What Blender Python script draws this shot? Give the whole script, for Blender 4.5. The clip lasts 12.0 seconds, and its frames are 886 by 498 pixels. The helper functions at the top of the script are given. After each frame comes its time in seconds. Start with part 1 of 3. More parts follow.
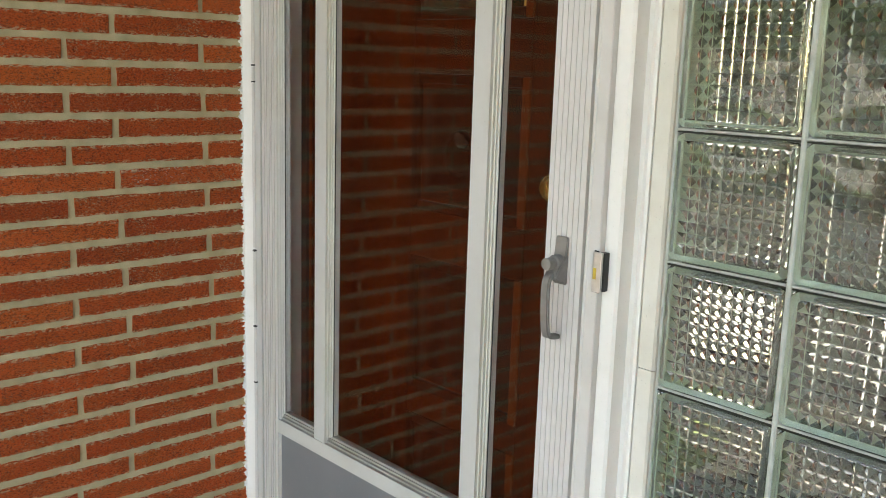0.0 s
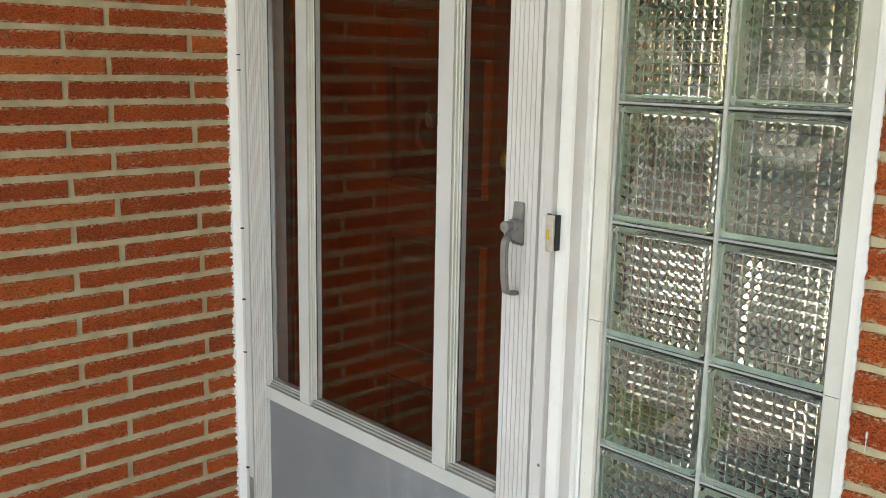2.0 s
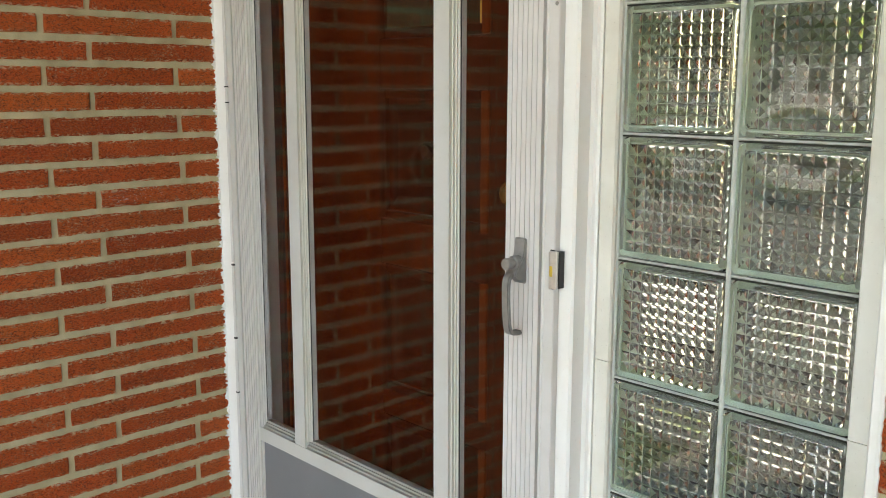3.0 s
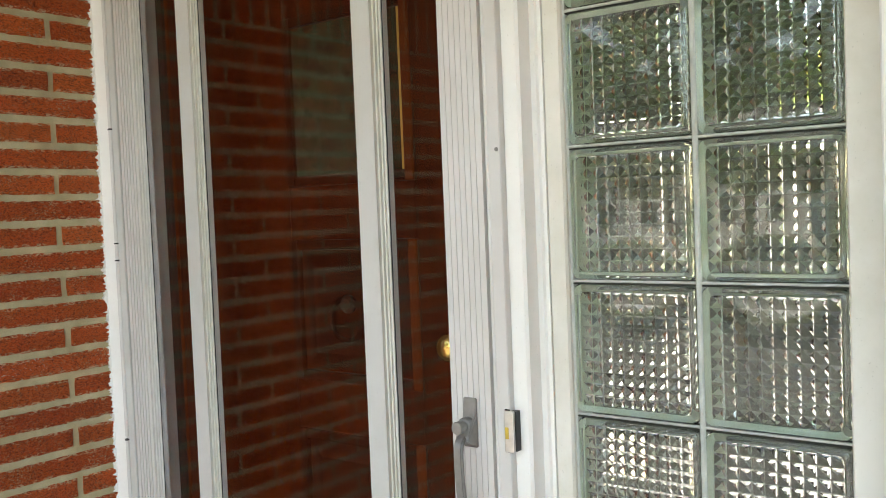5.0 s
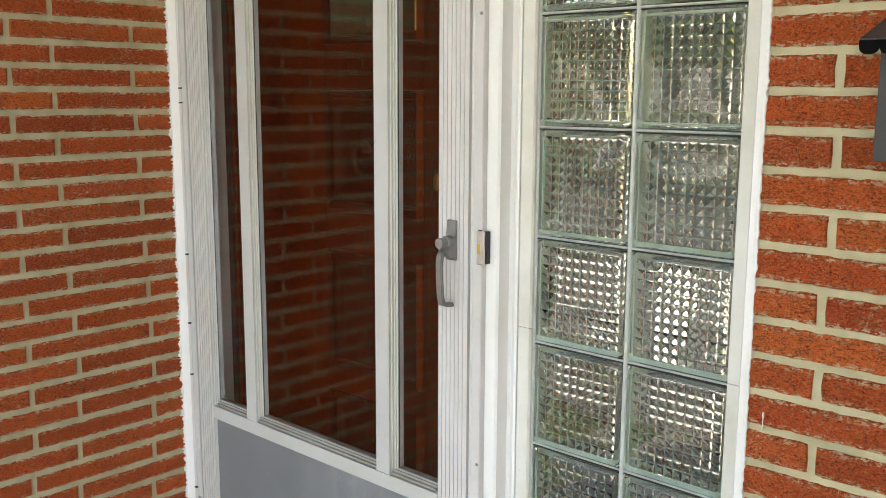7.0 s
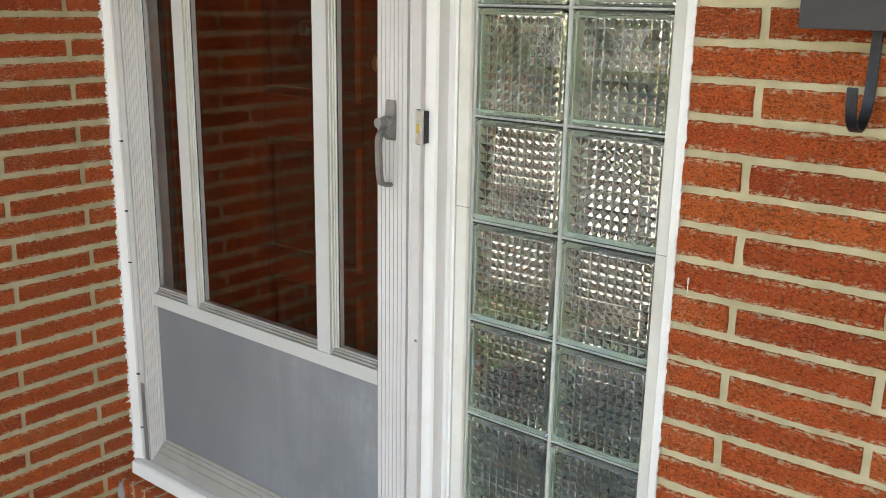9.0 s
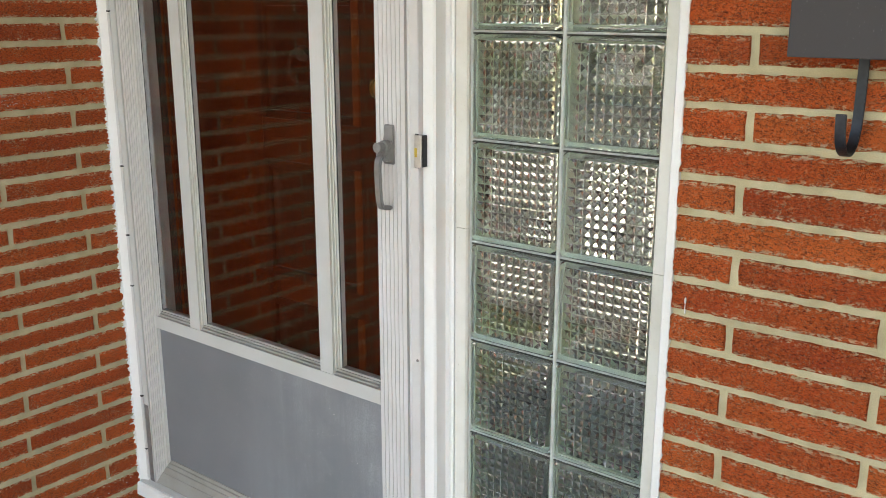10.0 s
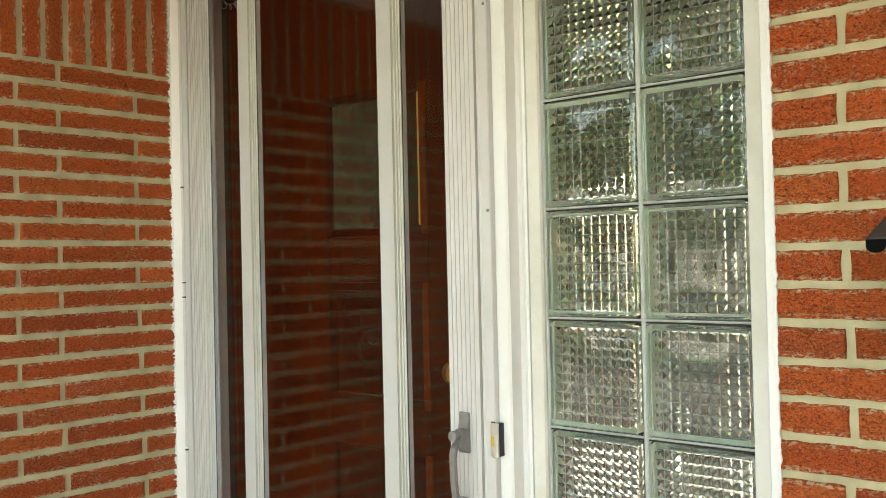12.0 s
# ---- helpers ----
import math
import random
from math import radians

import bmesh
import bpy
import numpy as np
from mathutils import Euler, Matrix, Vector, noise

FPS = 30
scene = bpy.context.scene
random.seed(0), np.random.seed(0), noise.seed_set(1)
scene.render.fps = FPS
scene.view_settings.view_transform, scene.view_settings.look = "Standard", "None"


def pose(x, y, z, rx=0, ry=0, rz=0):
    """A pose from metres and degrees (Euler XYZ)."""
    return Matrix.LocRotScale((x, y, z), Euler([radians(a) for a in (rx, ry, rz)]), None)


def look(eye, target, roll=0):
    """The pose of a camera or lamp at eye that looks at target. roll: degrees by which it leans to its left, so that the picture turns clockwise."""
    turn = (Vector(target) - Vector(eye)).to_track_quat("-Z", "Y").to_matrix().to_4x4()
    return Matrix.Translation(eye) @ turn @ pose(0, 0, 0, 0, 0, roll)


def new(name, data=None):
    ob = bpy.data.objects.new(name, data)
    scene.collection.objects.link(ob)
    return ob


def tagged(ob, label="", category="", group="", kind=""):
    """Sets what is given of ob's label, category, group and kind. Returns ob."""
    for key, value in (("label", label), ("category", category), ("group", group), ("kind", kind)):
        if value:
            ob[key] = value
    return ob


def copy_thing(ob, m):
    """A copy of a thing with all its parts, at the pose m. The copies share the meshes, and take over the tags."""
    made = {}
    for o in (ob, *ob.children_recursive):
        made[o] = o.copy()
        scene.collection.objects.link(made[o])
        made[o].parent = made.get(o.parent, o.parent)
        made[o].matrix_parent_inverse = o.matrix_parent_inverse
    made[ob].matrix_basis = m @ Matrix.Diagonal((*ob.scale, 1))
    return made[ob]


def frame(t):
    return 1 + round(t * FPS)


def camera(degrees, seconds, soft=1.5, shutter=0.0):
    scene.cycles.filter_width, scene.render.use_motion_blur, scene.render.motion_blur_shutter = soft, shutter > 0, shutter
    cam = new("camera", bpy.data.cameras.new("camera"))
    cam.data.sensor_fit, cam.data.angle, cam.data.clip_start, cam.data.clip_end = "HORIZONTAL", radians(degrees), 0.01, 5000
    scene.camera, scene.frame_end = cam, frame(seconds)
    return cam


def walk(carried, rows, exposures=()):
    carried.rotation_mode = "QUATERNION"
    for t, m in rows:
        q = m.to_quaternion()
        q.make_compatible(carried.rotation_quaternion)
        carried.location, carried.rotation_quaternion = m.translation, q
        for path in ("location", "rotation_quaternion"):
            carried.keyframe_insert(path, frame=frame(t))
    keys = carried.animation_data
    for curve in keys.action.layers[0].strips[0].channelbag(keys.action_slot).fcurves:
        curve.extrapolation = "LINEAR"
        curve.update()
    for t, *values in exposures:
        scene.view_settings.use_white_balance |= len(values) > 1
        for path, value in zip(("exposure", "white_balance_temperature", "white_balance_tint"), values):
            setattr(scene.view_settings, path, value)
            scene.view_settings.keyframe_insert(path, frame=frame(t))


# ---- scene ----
cam = camera(50.79, 12.0, soft=0.9)
# seconds, eye, yaw, pitch, roll
ROWS = [
    (0, 1.9041, -1.2064, 1.1875, 47.528, -11.170, -1.722),
    (0.5, 1.9891, -1.2341, 1.1726, 47.044, -11.040, -2.523),
    (1, 2.0714, -1.2720, 1.1668, 47.221, -11.122, -2.399),
    (1.5, 2.0637, -1.2844, 1.1729, 47.070, -11.291, -1.311),
    (2, 2.0554, -1.2907, 1.1620, 46.835, -11.243, -1.071),
    (2.5, 2.0448, -1.2658, 1.1510, 46.363, -12.301, -0.623),
    (3, 1.9960, -1.2452, 1.1823, 46.295, -10.060, -0.099),
    (3.2, 1.9617, -1.2315, 1.2066, 45.461, -7.016, 0.174),
    (4.8, 1.7775, -1.2386, 1.2652, 37.441, -2.408, 3.091),
    (5, 1.8152, -1.2355, 1.2226, 37.547, -2.524, 2.301),
    (5.5, 1.9709, -1.2554, 1.2081, 37.163, -4.927, 0.467),
    (6, 2.0958, -1.2924, 1.1702, 43.983, -8.646, 0.612),
    (6.5, 2.1180, -1.3459, 1.1746, 44.267, -9.498, 0.330),
    (7, 2.1446, -1.3885, 1.1648, 42.581, -9.495, -0.262),
    (7.5, 2.1343, -1.4080, 1.1392, 40.021, -13.029, -1.105),
    (7.7, 2.1307, -1.3868, 1.1384, 40.172, -14.680, -1.166),
    (9.3, 2.1736, -1.4185, 1.1115, 38.526, -15.137, -0.680),
    (9.5, 2.1712, -1.4147, 1.1186, 38.314, -15.410, -0.332),
    (10, 2.1742, -1.4382, 1.1489, 38.331, -14.588, 0.008),
    (10.5, 2.1480, -1.4611, 1.1452, 39.311, -14.371, 0.280),
    (11, 2.1575, -1.4464, 1.1753, 39.207, -8.196, 0.519),
    (11.5, 2.1557, -1.4883, 1.2354, 39.007, -0.381, 1.331),
    (12, 2.1091, -1.4404, 1.2113, 41.134, 0.836, 1.252),
]
EXPOSURES = [(0.0, 3.42, 8800, 10), (3.2, 3.46, 8800, 10), (5.0, 3.52, 8400, 11), (7.0, 3.52, 8700, 12), (10.5, 3.45, 8700, 13), (11.4, 3.62, 9500, 7), (12.0, 3.68, 9300, 5)]
SKY = 0.12
walk(cam, [(t, pose(x, y, z, 90 + pitch, roll, yaw)) for t, x, y, z, yaw, pitch, roll in ROWS], EXPOSURES)

# ---- world, sun ----
world = bpy.data.worlds.new("daylight")
scene.world = world
world.use_nodes = True
wt = world.node_tree
sky = wt.nodes.new("ShaderNodeTexSky")
sky.sky_type, sky.sun_disc = "NISHITA", False
SUN_UP, SUN_ROUND = radians(48), radians(-35)
sky.sun_elevation, sky.sun_rotation = SUN_UP, SUN_ROUND
sky.dust_density = 2.0
wt.nodes["Background"].inputs["Strength"].default_value = SKY
wt.links.new(sky.outputs["Color"], wt.nodes["Background"].inputs["Color"])
sun_data = bpy.data.lights.new("sun", "SUN")
sun_data.energy, sun_data.angle, sun_data.color = 2.4, radians(4), (1.0, 0.96, 0.90)
sun = new("sun", sun_data)
# the sun stands behind the house, so the porch lies in open shade
sun.matrix_world = look((0, 0, 0), (-math.sin(SUN_ROUND) * math.cos(SUN_UP), -math.cos(SUN_ROUND) * math.cos(SUN_UP), -math.sin(SUN_UP)))


# ---- materials ----
class Mat:
    """A small wrapper to write node materials in few lines."""

    def __init__(self, name, rough=0.5, metal=0.0, base=(0.5, 0.5, 0.5)):
        self.m = bpy.data.materials.new(name)
        self.m.use_nodes = True
        self.t = self.m.node_tree
        self.p = self.t.nodes["Principled BSDF"]
        self.p.inputs["Roughness"].default_value = rough
        self.p.inputs["Metallic"].default_value = metal
        self.p.inputs["Base Color"].default_value = (*base, 1)
        self.co = self.t.nodes.new("ShaderNodeTexCoord").outputs["Object"]
        self.plain_co = self.co

    def node(self, kind, **kw):
        n = self.t.nodes.new(kind)
        for k, v in kw.items():
            n.inputs[k].default_value = v
        return n

    def link(self, a, b):
        self.t.links.new(a, b)

    def offset(self):
        """Object coordinates, shifted by the object's random number."""
        info = self.t.nodes.new("ShaderNodeObjectInfo")
        self.rand = info.outputs["Random"]
        mul = self.t.nodes.new("ShaderNodeVectorMath")
        mul.operation = "SCALE"
        mul.inputs[0].default_value = (37.0, 19.0, 53.0)
        self.link(self.rand, mul.inputs["Scale"])
        add = self.t.nodes.new("ShaderNodeVectorMath")
        self.link(self.co, add.inputs[0])
        self.link(mul.outputs[0], add.inputs[1])
        self.co = add.outputs[0]
        return self.rand

    def noise(self, scale, detail=4.0, rough=0.55, stretch=(1, 1, 1)):
        mp = self.node("ShaderNodeMapping")
        mp.inputs["Scale"].default_value = stretch
        self.link(self.co, mp.inputs["Vector"])
        n = self.node("ShaderNodeTexNoise", Scale=scale, Detail=detail, Roughness=rough)
        self.link(mp.outputs[0], n.inputs["Vector"])
        return n.outputs["Fac"]

    def ramp(self, fac, stops):
        r = self.t.nodes.new("ShaderNodeValToRGB")
        while len(r.color_ramp.elements) < len(stops):
            r.color_ramp.elements.new(0.5)
        for e, (pos, col) in zip(r.color_ramp.elements, stops):
            e.position = pos
            e.color = (*col, 1) if isinstance(col, tuple) else (col, col, col, 1)
        self.link(fac, r.inputs["Fac"])
        return r.outputs["Color"]

    def mix(self, fac, a, b, mode="MIX"):
        m = self.t.nodes.new("ShaderNodeMix")
        m.data_type, m.blend_type = "RGBA", mode
        for sock, v in ((m.inputs[0], fac), (m.inputs[6], a), (m.inputs[7], b)):
            if isinstance(v, bpy.types.NodeSocket):
                self.link(v, sock)
            elif isinstance(v, tuple):
                sock.default_value = (*v, 1)
            else:
                sock.default_value = v
        return m.outputs[2]

    def math(self, op, a, b):
        m = self.t.nodes.new("ShaderNodeMath")
        m.operation = op
        for sock, v in ((m.inputs[0], a), (m.inputs[1], b)):
            if isinstance(v, bpy.types.NodeSocket):
                self.link(v, sock)
            else:
                sock.default_value = v
        return m.outputs[0]

    def color(self, c):
        self.link(c, self.p.inputs["Base Color"])

    def rough(self, c):
        self.link(c, self.p.inputs["Roughness"])

    def bump(self, h, dist, strength=1.0):
        b = self.node("ShaderNodeBump", Distance=dist, Strength=strength)
        self.link(h, b.inputs["Height"])
        if self.p.inputs["Normal"].is_linked:
            self.link(self.p.inputs["Normal"].links[0].from_socket, b.inputs["Normal"])
        self.link(b.outputs[0], self.p.inputs["Normal"])


def brick_material():
    k = Mat("rug_faced_brick", rough=0.95)
    k.p.inputs["Specular IOR Level"].default_value = 0.2
    rnd = k.offset()
    tone = k.ramp(rnd, [(0.0, (0.49, 0.071, 0.024)), (0.2, (0.64, 0.101, 0.029)), (0.6, (0.76, 0.131, 0.036)), (0.88, (0.83, 0.178, 0.047)), (1.0, (0.53, 0.090, 0.031))])
    cloud = k.noise(14, 3)
    base = k.mix(k.ramp(cloud, [(0.3, 0.0), (0.7, 1.0)]), tone, k.mix(0.45, tone, (0.68, 0.16, 0.036)))
    # torn face: short level crevices and coarse grain, their shade painted dark; clinker specks
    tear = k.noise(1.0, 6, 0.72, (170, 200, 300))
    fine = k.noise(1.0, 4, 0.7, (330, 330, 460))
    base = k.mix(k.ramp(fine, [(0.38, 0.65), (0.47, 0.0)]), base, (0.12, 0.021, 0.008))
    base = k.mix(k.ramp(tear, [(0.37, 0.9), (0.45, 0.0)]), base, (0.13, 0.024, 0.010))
    # long wavy tears that fade in and out along the face, shade painted in
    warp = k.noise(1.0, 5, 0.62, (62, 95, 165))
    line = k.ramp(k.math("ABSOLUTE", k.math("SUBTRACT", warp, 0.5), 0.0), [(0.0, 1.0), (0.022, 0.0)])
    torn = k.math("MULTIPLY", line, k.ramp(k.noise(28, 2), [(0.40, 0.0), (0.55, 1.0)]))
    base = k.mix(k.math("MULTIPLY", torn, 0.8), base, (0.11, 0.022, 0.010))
    base = k.mix(k.ramp(tear, [(0.53, 0.0), (0.66, 0.5)]), base, (0.84, 0.19, 0.04))
    # pale mortar smears and flecks, thicker towards the arrises
    sep = k.t.nodes.new("ShaderNodeSeparateXYZ")
    k.link(k.plain_co, sep.inputs[0])
    rim = k.ramp(k.math("ABSOLUTE", sep.outputs["Z"], 0.0), [(0.012, 0.0), (0.0200, 1.0)])
    spots = k.ramp(k.noise(1.0, 4, 0.75, (230, 230, 300)), [(0.545, 0.0), (0.585, 1.0)])
    where = k.ramp(k.noise(11, 2), [(0.52, 0.0), (0.72, 1.0)])
    fleck = k.math("MULTIPLY", spots, k.math("MAXIMUM", k.math("MAXIMUM", where, 0.22), rim))
    base = k.mix(k.math("MULTIPLY", fleck, 0.75), base, (0.62, 0.46, 0.29))
    crumbs = k.ramp(k.noise(1.0, 3, 0.7, (100, 100, 210)), [(0.535, 0.0), (0.56, 1.0)])
    edge = k.ramp(k.math("ABSOLUTE", sep.outputs["Z"], 0.0), [(0.0140, 0.0), (0.0168, 1.0)])
    crumbs = k.math("MULTIPLY", crumbs, k.math("MULTIPLY", edge, k.ramp(k.noise(17, 2), [(0.30, 0.0), (0.46, 1.0)])))
    base = k.mix(k.math("MULTIPLY", crumbs, 0.85), base, (0.80, 0.66, 0.44))
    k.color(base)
    k.bump(k.math("SUBTRACT", 1.0, torn), 0.004, 0.8)
    k.bump(tear, 0.011, 1.0)
    k.bump(fine, 0.003, 0.9)
    return k.m


def mortar_material():
    k = Mat("sandy_mortar", rough=0.95)
    base = k.ramp(k.noise(18, 5), [(0.3, (0.40, 0.345, 0.20)), (0.7, (0.57, 0.50, 0.315))])
    grit = k.noise(650, 2)
    k.color(k.mix(k.ramp(grit, [(0.35, 0.3), (0.6, 0.0)]), base, (0.24, 0.21, 0.14)))
    k.bump(k.noise(55, 4), 0.004, 0.5)
    k.bump(grit, 0.0012, 0.7)
    return k.m


def paint_material(name, base, rough=0.45, dirt=0.35, lumps=0.0009):
    k = Mat(name, rough=rough)
    stain = k.ramp(k.noise(5, 6, 0.65), [(0.42, 0.0), (0.75, 1.0)])
    col = k.mix(k.math("MULTIPLY", stain, dirt), base, tuple(c * f for c, f in zip(base, (0.72, 0.70, 0.62))))
    speck = k.ramp(k.noise(260, 2), [(0.69, 0.0), (0.73, 1.0)])
    k.color(k.mix(k.math("MULTIPLY", speck, 0.5 * dirt), col, (0.22, 0.20, 0.17)))
    k.bump(k.noise(1.0, 3, 0.5, (60, 60, 22)), lumps, 0.4)
    k.rough(k.ramp(k.noise(30, 3), [(0.3, rough - 0.08), (0.7, rough + 0.12)]))
    return k.m


def storm_metal(name, base, rough, metal, stain, dusty=0.55):
    k = Mat(name, rough=rough, metal=metal)
    cloud = k.ramp(k.noise(1.0, 8, 0.72, (6, 6, 5)), [(0.50, 0.0), (0.62, 1.0)])
    mottle = k.ramp(k.noise(1.0, 3, 0.7, (150, 150, 130)), [(0.42, 0.15), (0.62, 1.0)])
    cloud = k.math("MULTIPLY", cloud, mottle)
    col = k.mix(k.math("MULTIPLY", cloud, stain), base, tuple(min(1, c * 1.45) for c in base))
    dust = k.ramp(k.noise(1.0, 3, 0.6, (300, 300, 160)), [(0.66, 0.0), (0.74, 1.0)])
    k.color(k.mix(k.math("MULTIPLY", dust, dusty), col, (0.62, 0.61, 0.57)))
    k.rough(k.ramp(cloud, [(0.0, rough), (1.0, min(1, rough + 0.2))]))
    k.bump(k.noise(90, 3), 0.0004, 0.5)
    return k.m


def kick_material():
    """Dull grey sheet with chalky bloom that gathers towards the latch side, runs and pale specks."""
    k = Mat("grey_kick_panel", rough=0.46, metal=0.2)
    sep = k.t.nodes.new("ShaderNodeSeparateXYZ")
    k.link(k.co, sep.inputs[0])
    side = k.ramp(sep.outputs["X"], [(0.40, 0.0), (0.72, 0.75), (0.90, 1.0)])
    runs = k.ramp(k.noise(1.0, 4, 0.6, (26, 26, 2.2)), [(0.38, 0.25), (0.62, 1.0)])
    cloud = k.ramp(k.noise(7, 6, 0.65), [(0.36, 0.1), (0.62, 1.0)])
    grain = k.ramp(k.noise(1.0, 3, 0.75, (330, 330, 300)), [(0.40, 0.25), (0.60, 1.0)])
    bloom = k.math("MULTIPLY", k.math("MULTIPLY", side, runs), k.math("MULTIPLY", cloud, grain))
    base = k.ramp(k.noise(3, 5), [(0.3, (0.185, 0.20, 0.215)), (0.7, (0.235, 0.25, 0.265))])
    col = k.mix(k.math("MULTIPLY", bloom, 0.75), base, (0.47, 0.49, 0.50))
    speck = k.ramp(k.noise(1.0, 2, 0.6, (190, 190, 190)), [(0.735, 0.0), (0.755, 1.0)])
    k.color(k.mix(k.math("MULTIPLY", speck, 0.8), col, (0.72, 0.72, 0.70)))
    k.rough(k.ramp(bloom, [(0.0, 0.44), (1.0, 0.7)]))
    k.bump(k.noise(90, 3), 0.0004, 0.5)
    return k.m


def wood_material(name, pale, deep):
    k = Mat(name, rough=0.45)
    k.p.inputs["Specular IOR Level"].default_value = 0.08
    grain = k.noise(1.0, 6, 0.6, (60, 60, 2.2))
    k.color(k.ramp(grain, [(0.25, deep), (0.75, pale)]))
    k.bump(grain, 0.0006, 0.5)
    return k.m


def glass_material(name, tint=(1, 1, 1), rough=0.0, ior=1.5):
    k = Mat(name, rough=rough, base=tint)
    k.p.inputs["Transmission Weight"].default_value = 1.0
    k.p.inputs["IOR"].default_value = ior
    return k


def plain(name, base, rough=0.5, metal=0.0, vary=0.25, scale=25):
    k = Mat(name, rough=rough, metal=metal)
    k.color(k.mix(k.ramp(k.noise(scale, 5), [(0.3, 0.0), (0.7, 1.0)]), tuple(c * (1 - vary) for c in base), base))
    k.bump(k.noise(scale * 12, 3), 0.0005, 0.4)
    return k.m


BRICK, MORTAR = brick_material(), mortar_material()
WHITE = paint_material("white_gloss_paint", (0.80, 0.80, 0.77), 0.38)
CREAM = paint_material("aged_white_paint", (0.70, 0.69, 0.63), 0.5, 0.7)
ALU = paint_material("off_white_aluminium", (0.60, 0.59, 0.57), 0.42, 0.45, 0.0001)
FLAT = paint_material("grey_white_aluminium", (0.535, 0.54, 0.515), 0.45, 0.4, 0.0001)
BEAD = paint_material("glazing_bead", (0.58, 0.57, 0.52), 0.5, 0.7, 0.0003)
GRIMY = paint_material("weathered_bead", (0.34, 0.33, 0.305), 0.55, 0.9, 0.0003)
KICK = kick_material()
SEAL = plain("black_rubber_seal", (0.012, 0.012, 0.012), 0.7)
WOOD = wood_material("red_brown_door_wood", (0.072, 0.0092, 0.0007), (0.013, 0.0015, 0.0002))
PANEL = wood_material("dark_panel_wood", (0.030, 0.0040, 0.0006), (0.006, 0.0008, 0.0002))
DOOR_GLASS = plain("dark_green_door_glass", (0.020, 0.026, 0.014), 0.12, 0, 0.2)
# door wood where light catches it, the light put into the colour
ORANGE = plain("lit_orange_wood", (0.17, 0.030, 0.003), 0.6, 0, 0.4, 30)
PANE = glass_material("window_glass", ior=1.46).m
BLOCK = glass_material("greenish_pressed_glass", (0.845, 0.905, 0.855), 0.01).m
COAT = plain("pale_green_edge_coat", (0.64, 0.70, 0.58), 0.8, 0, 0.15, 40)
GROUT = plain("pale_block_joint", (0.58, 0.61, 0.56), 0.8, 0, 0.3, 40)
ZINC = plain("grey_cast_metal", (0.30, 0.295, 0.285), 0.42, 0.55, 0.25, 60)
STEEL = plain("bright_steel", (0.62, 0.62, 0.60), 0.3, 0.9, 0.2, 80)
# near-black green that paints the shaded grooves along the block joints
JOINT_SHADE = plain("dark_green_joint_shade", (0.022, 0.026, 0.018), 0.9, 0, 0.5, 60)
BLACK = plain("black_enamel", (0.015, 0.015, 0.016), 0.45)
YELLOW = plain("yellow_label", (0.62, 0.44, 0.06), 0.5)
BRASS = plain("polished_brass", (0.75, 0.50, 0.16), 0.18, 1.0, 0.15)
GOLD = plain("gold_paint", (0.70, 0.42, 0.08), 0.5)
BRONZE = plain("dulled_bronze", (0.035, 0.018, 0.009), 0.5, 0.6, 0.3)
BOX = storm_metal("dark_grey_box_enamel", (0.050, 0.046, 0.046), 0.6, 0.0, 0.3, 0.06)
IRON = plain("blued_iron_strap", (0.035, 0.04, 0.048), 0.4, 0.6, 0.4, 70)
PLASTER = plain("pale_plaster", (0.58, 0.62, 0.61), 0.9)
DUSK = plain("grey_brown_wall_paint", (0.20, 0.19, 0.18), 0.9)
FLOORM = plain("grey_concrete", (0.34, 0.33, 0.31), 0.9, 0, 0.3, 9)
CEIL = plain("white_soffit_board", (0.72, 0.72, 0.68), 0.7, 0, 0.1, 6)
BOARD = plain("grey_brown_floor_boards", (0.30, 0.295, 0.28), 0.5, 0, 0.4, 6)
GRASS = plain("lawn_grass", (0.08, 0.115, 0.03), 0.95, 0, 0.5, 3)
BARK = plain("tree_bark", (0.12, 0.09, 0.06), 0.95, 0, 0.5, 8)
LEAF = plain("green_leaves", (0.115, 0.185, 0.03), 0.75, 0, 0.5, 2)
DRIVE = plain("driveway_asphalt", (0.19, 0.195, 0.20), 0.9, 0, 0.3, 4)
SIDING = plain("pale_grey_siding", (0.60, 0.63, 0.66), 0.7, 0, 0.1, 3)
SHINGLE = plain("grey_roof_shingles", (0.12, 0.115, 0.11), 0.9, 0, 0.4, 6)
ASPHALT = plain("street_asphalt", (0.055, 0.055, 0.055), 0.95, 0, 0.3, 4)
MATTE = plain("shaded_black_edge", (0.006, 0.006, 0.006), 0.9)
# less gloss for the shade-black edge, the lit-orange wood and the box enamel
for worn, gloss in ((MATTE, 0.05), (ORANGE, 0.08), (BOX, 0.3)):
    worn.node_tree.nodes["Principled BSDF"].inputs["Specular IOR Level"].default_value = gloss



# ---- mesh helpers ----
def part(name, bm, material, parent, label="", smooth=False):
    me = bpy.data.meshes.new(name)
    bmesh.ops.recalc_face_normals(bm, faces=bm.faces[:])
    if smooth:
        for f in bm.faces:
            f.smooth = True
    bm.to_mesh(me)
    bm.free()
    me.materials.append(material)
    ob = new(name, me)
    if parent is not None:
        ob.parent = parent
    return tagged(ob, label)


def thing(name, label, category, group="", kind="", at=(0, 0, 0)):
    ob = new(name)
    ob.location = at
    return tagged(ob, label, category, group, kind)


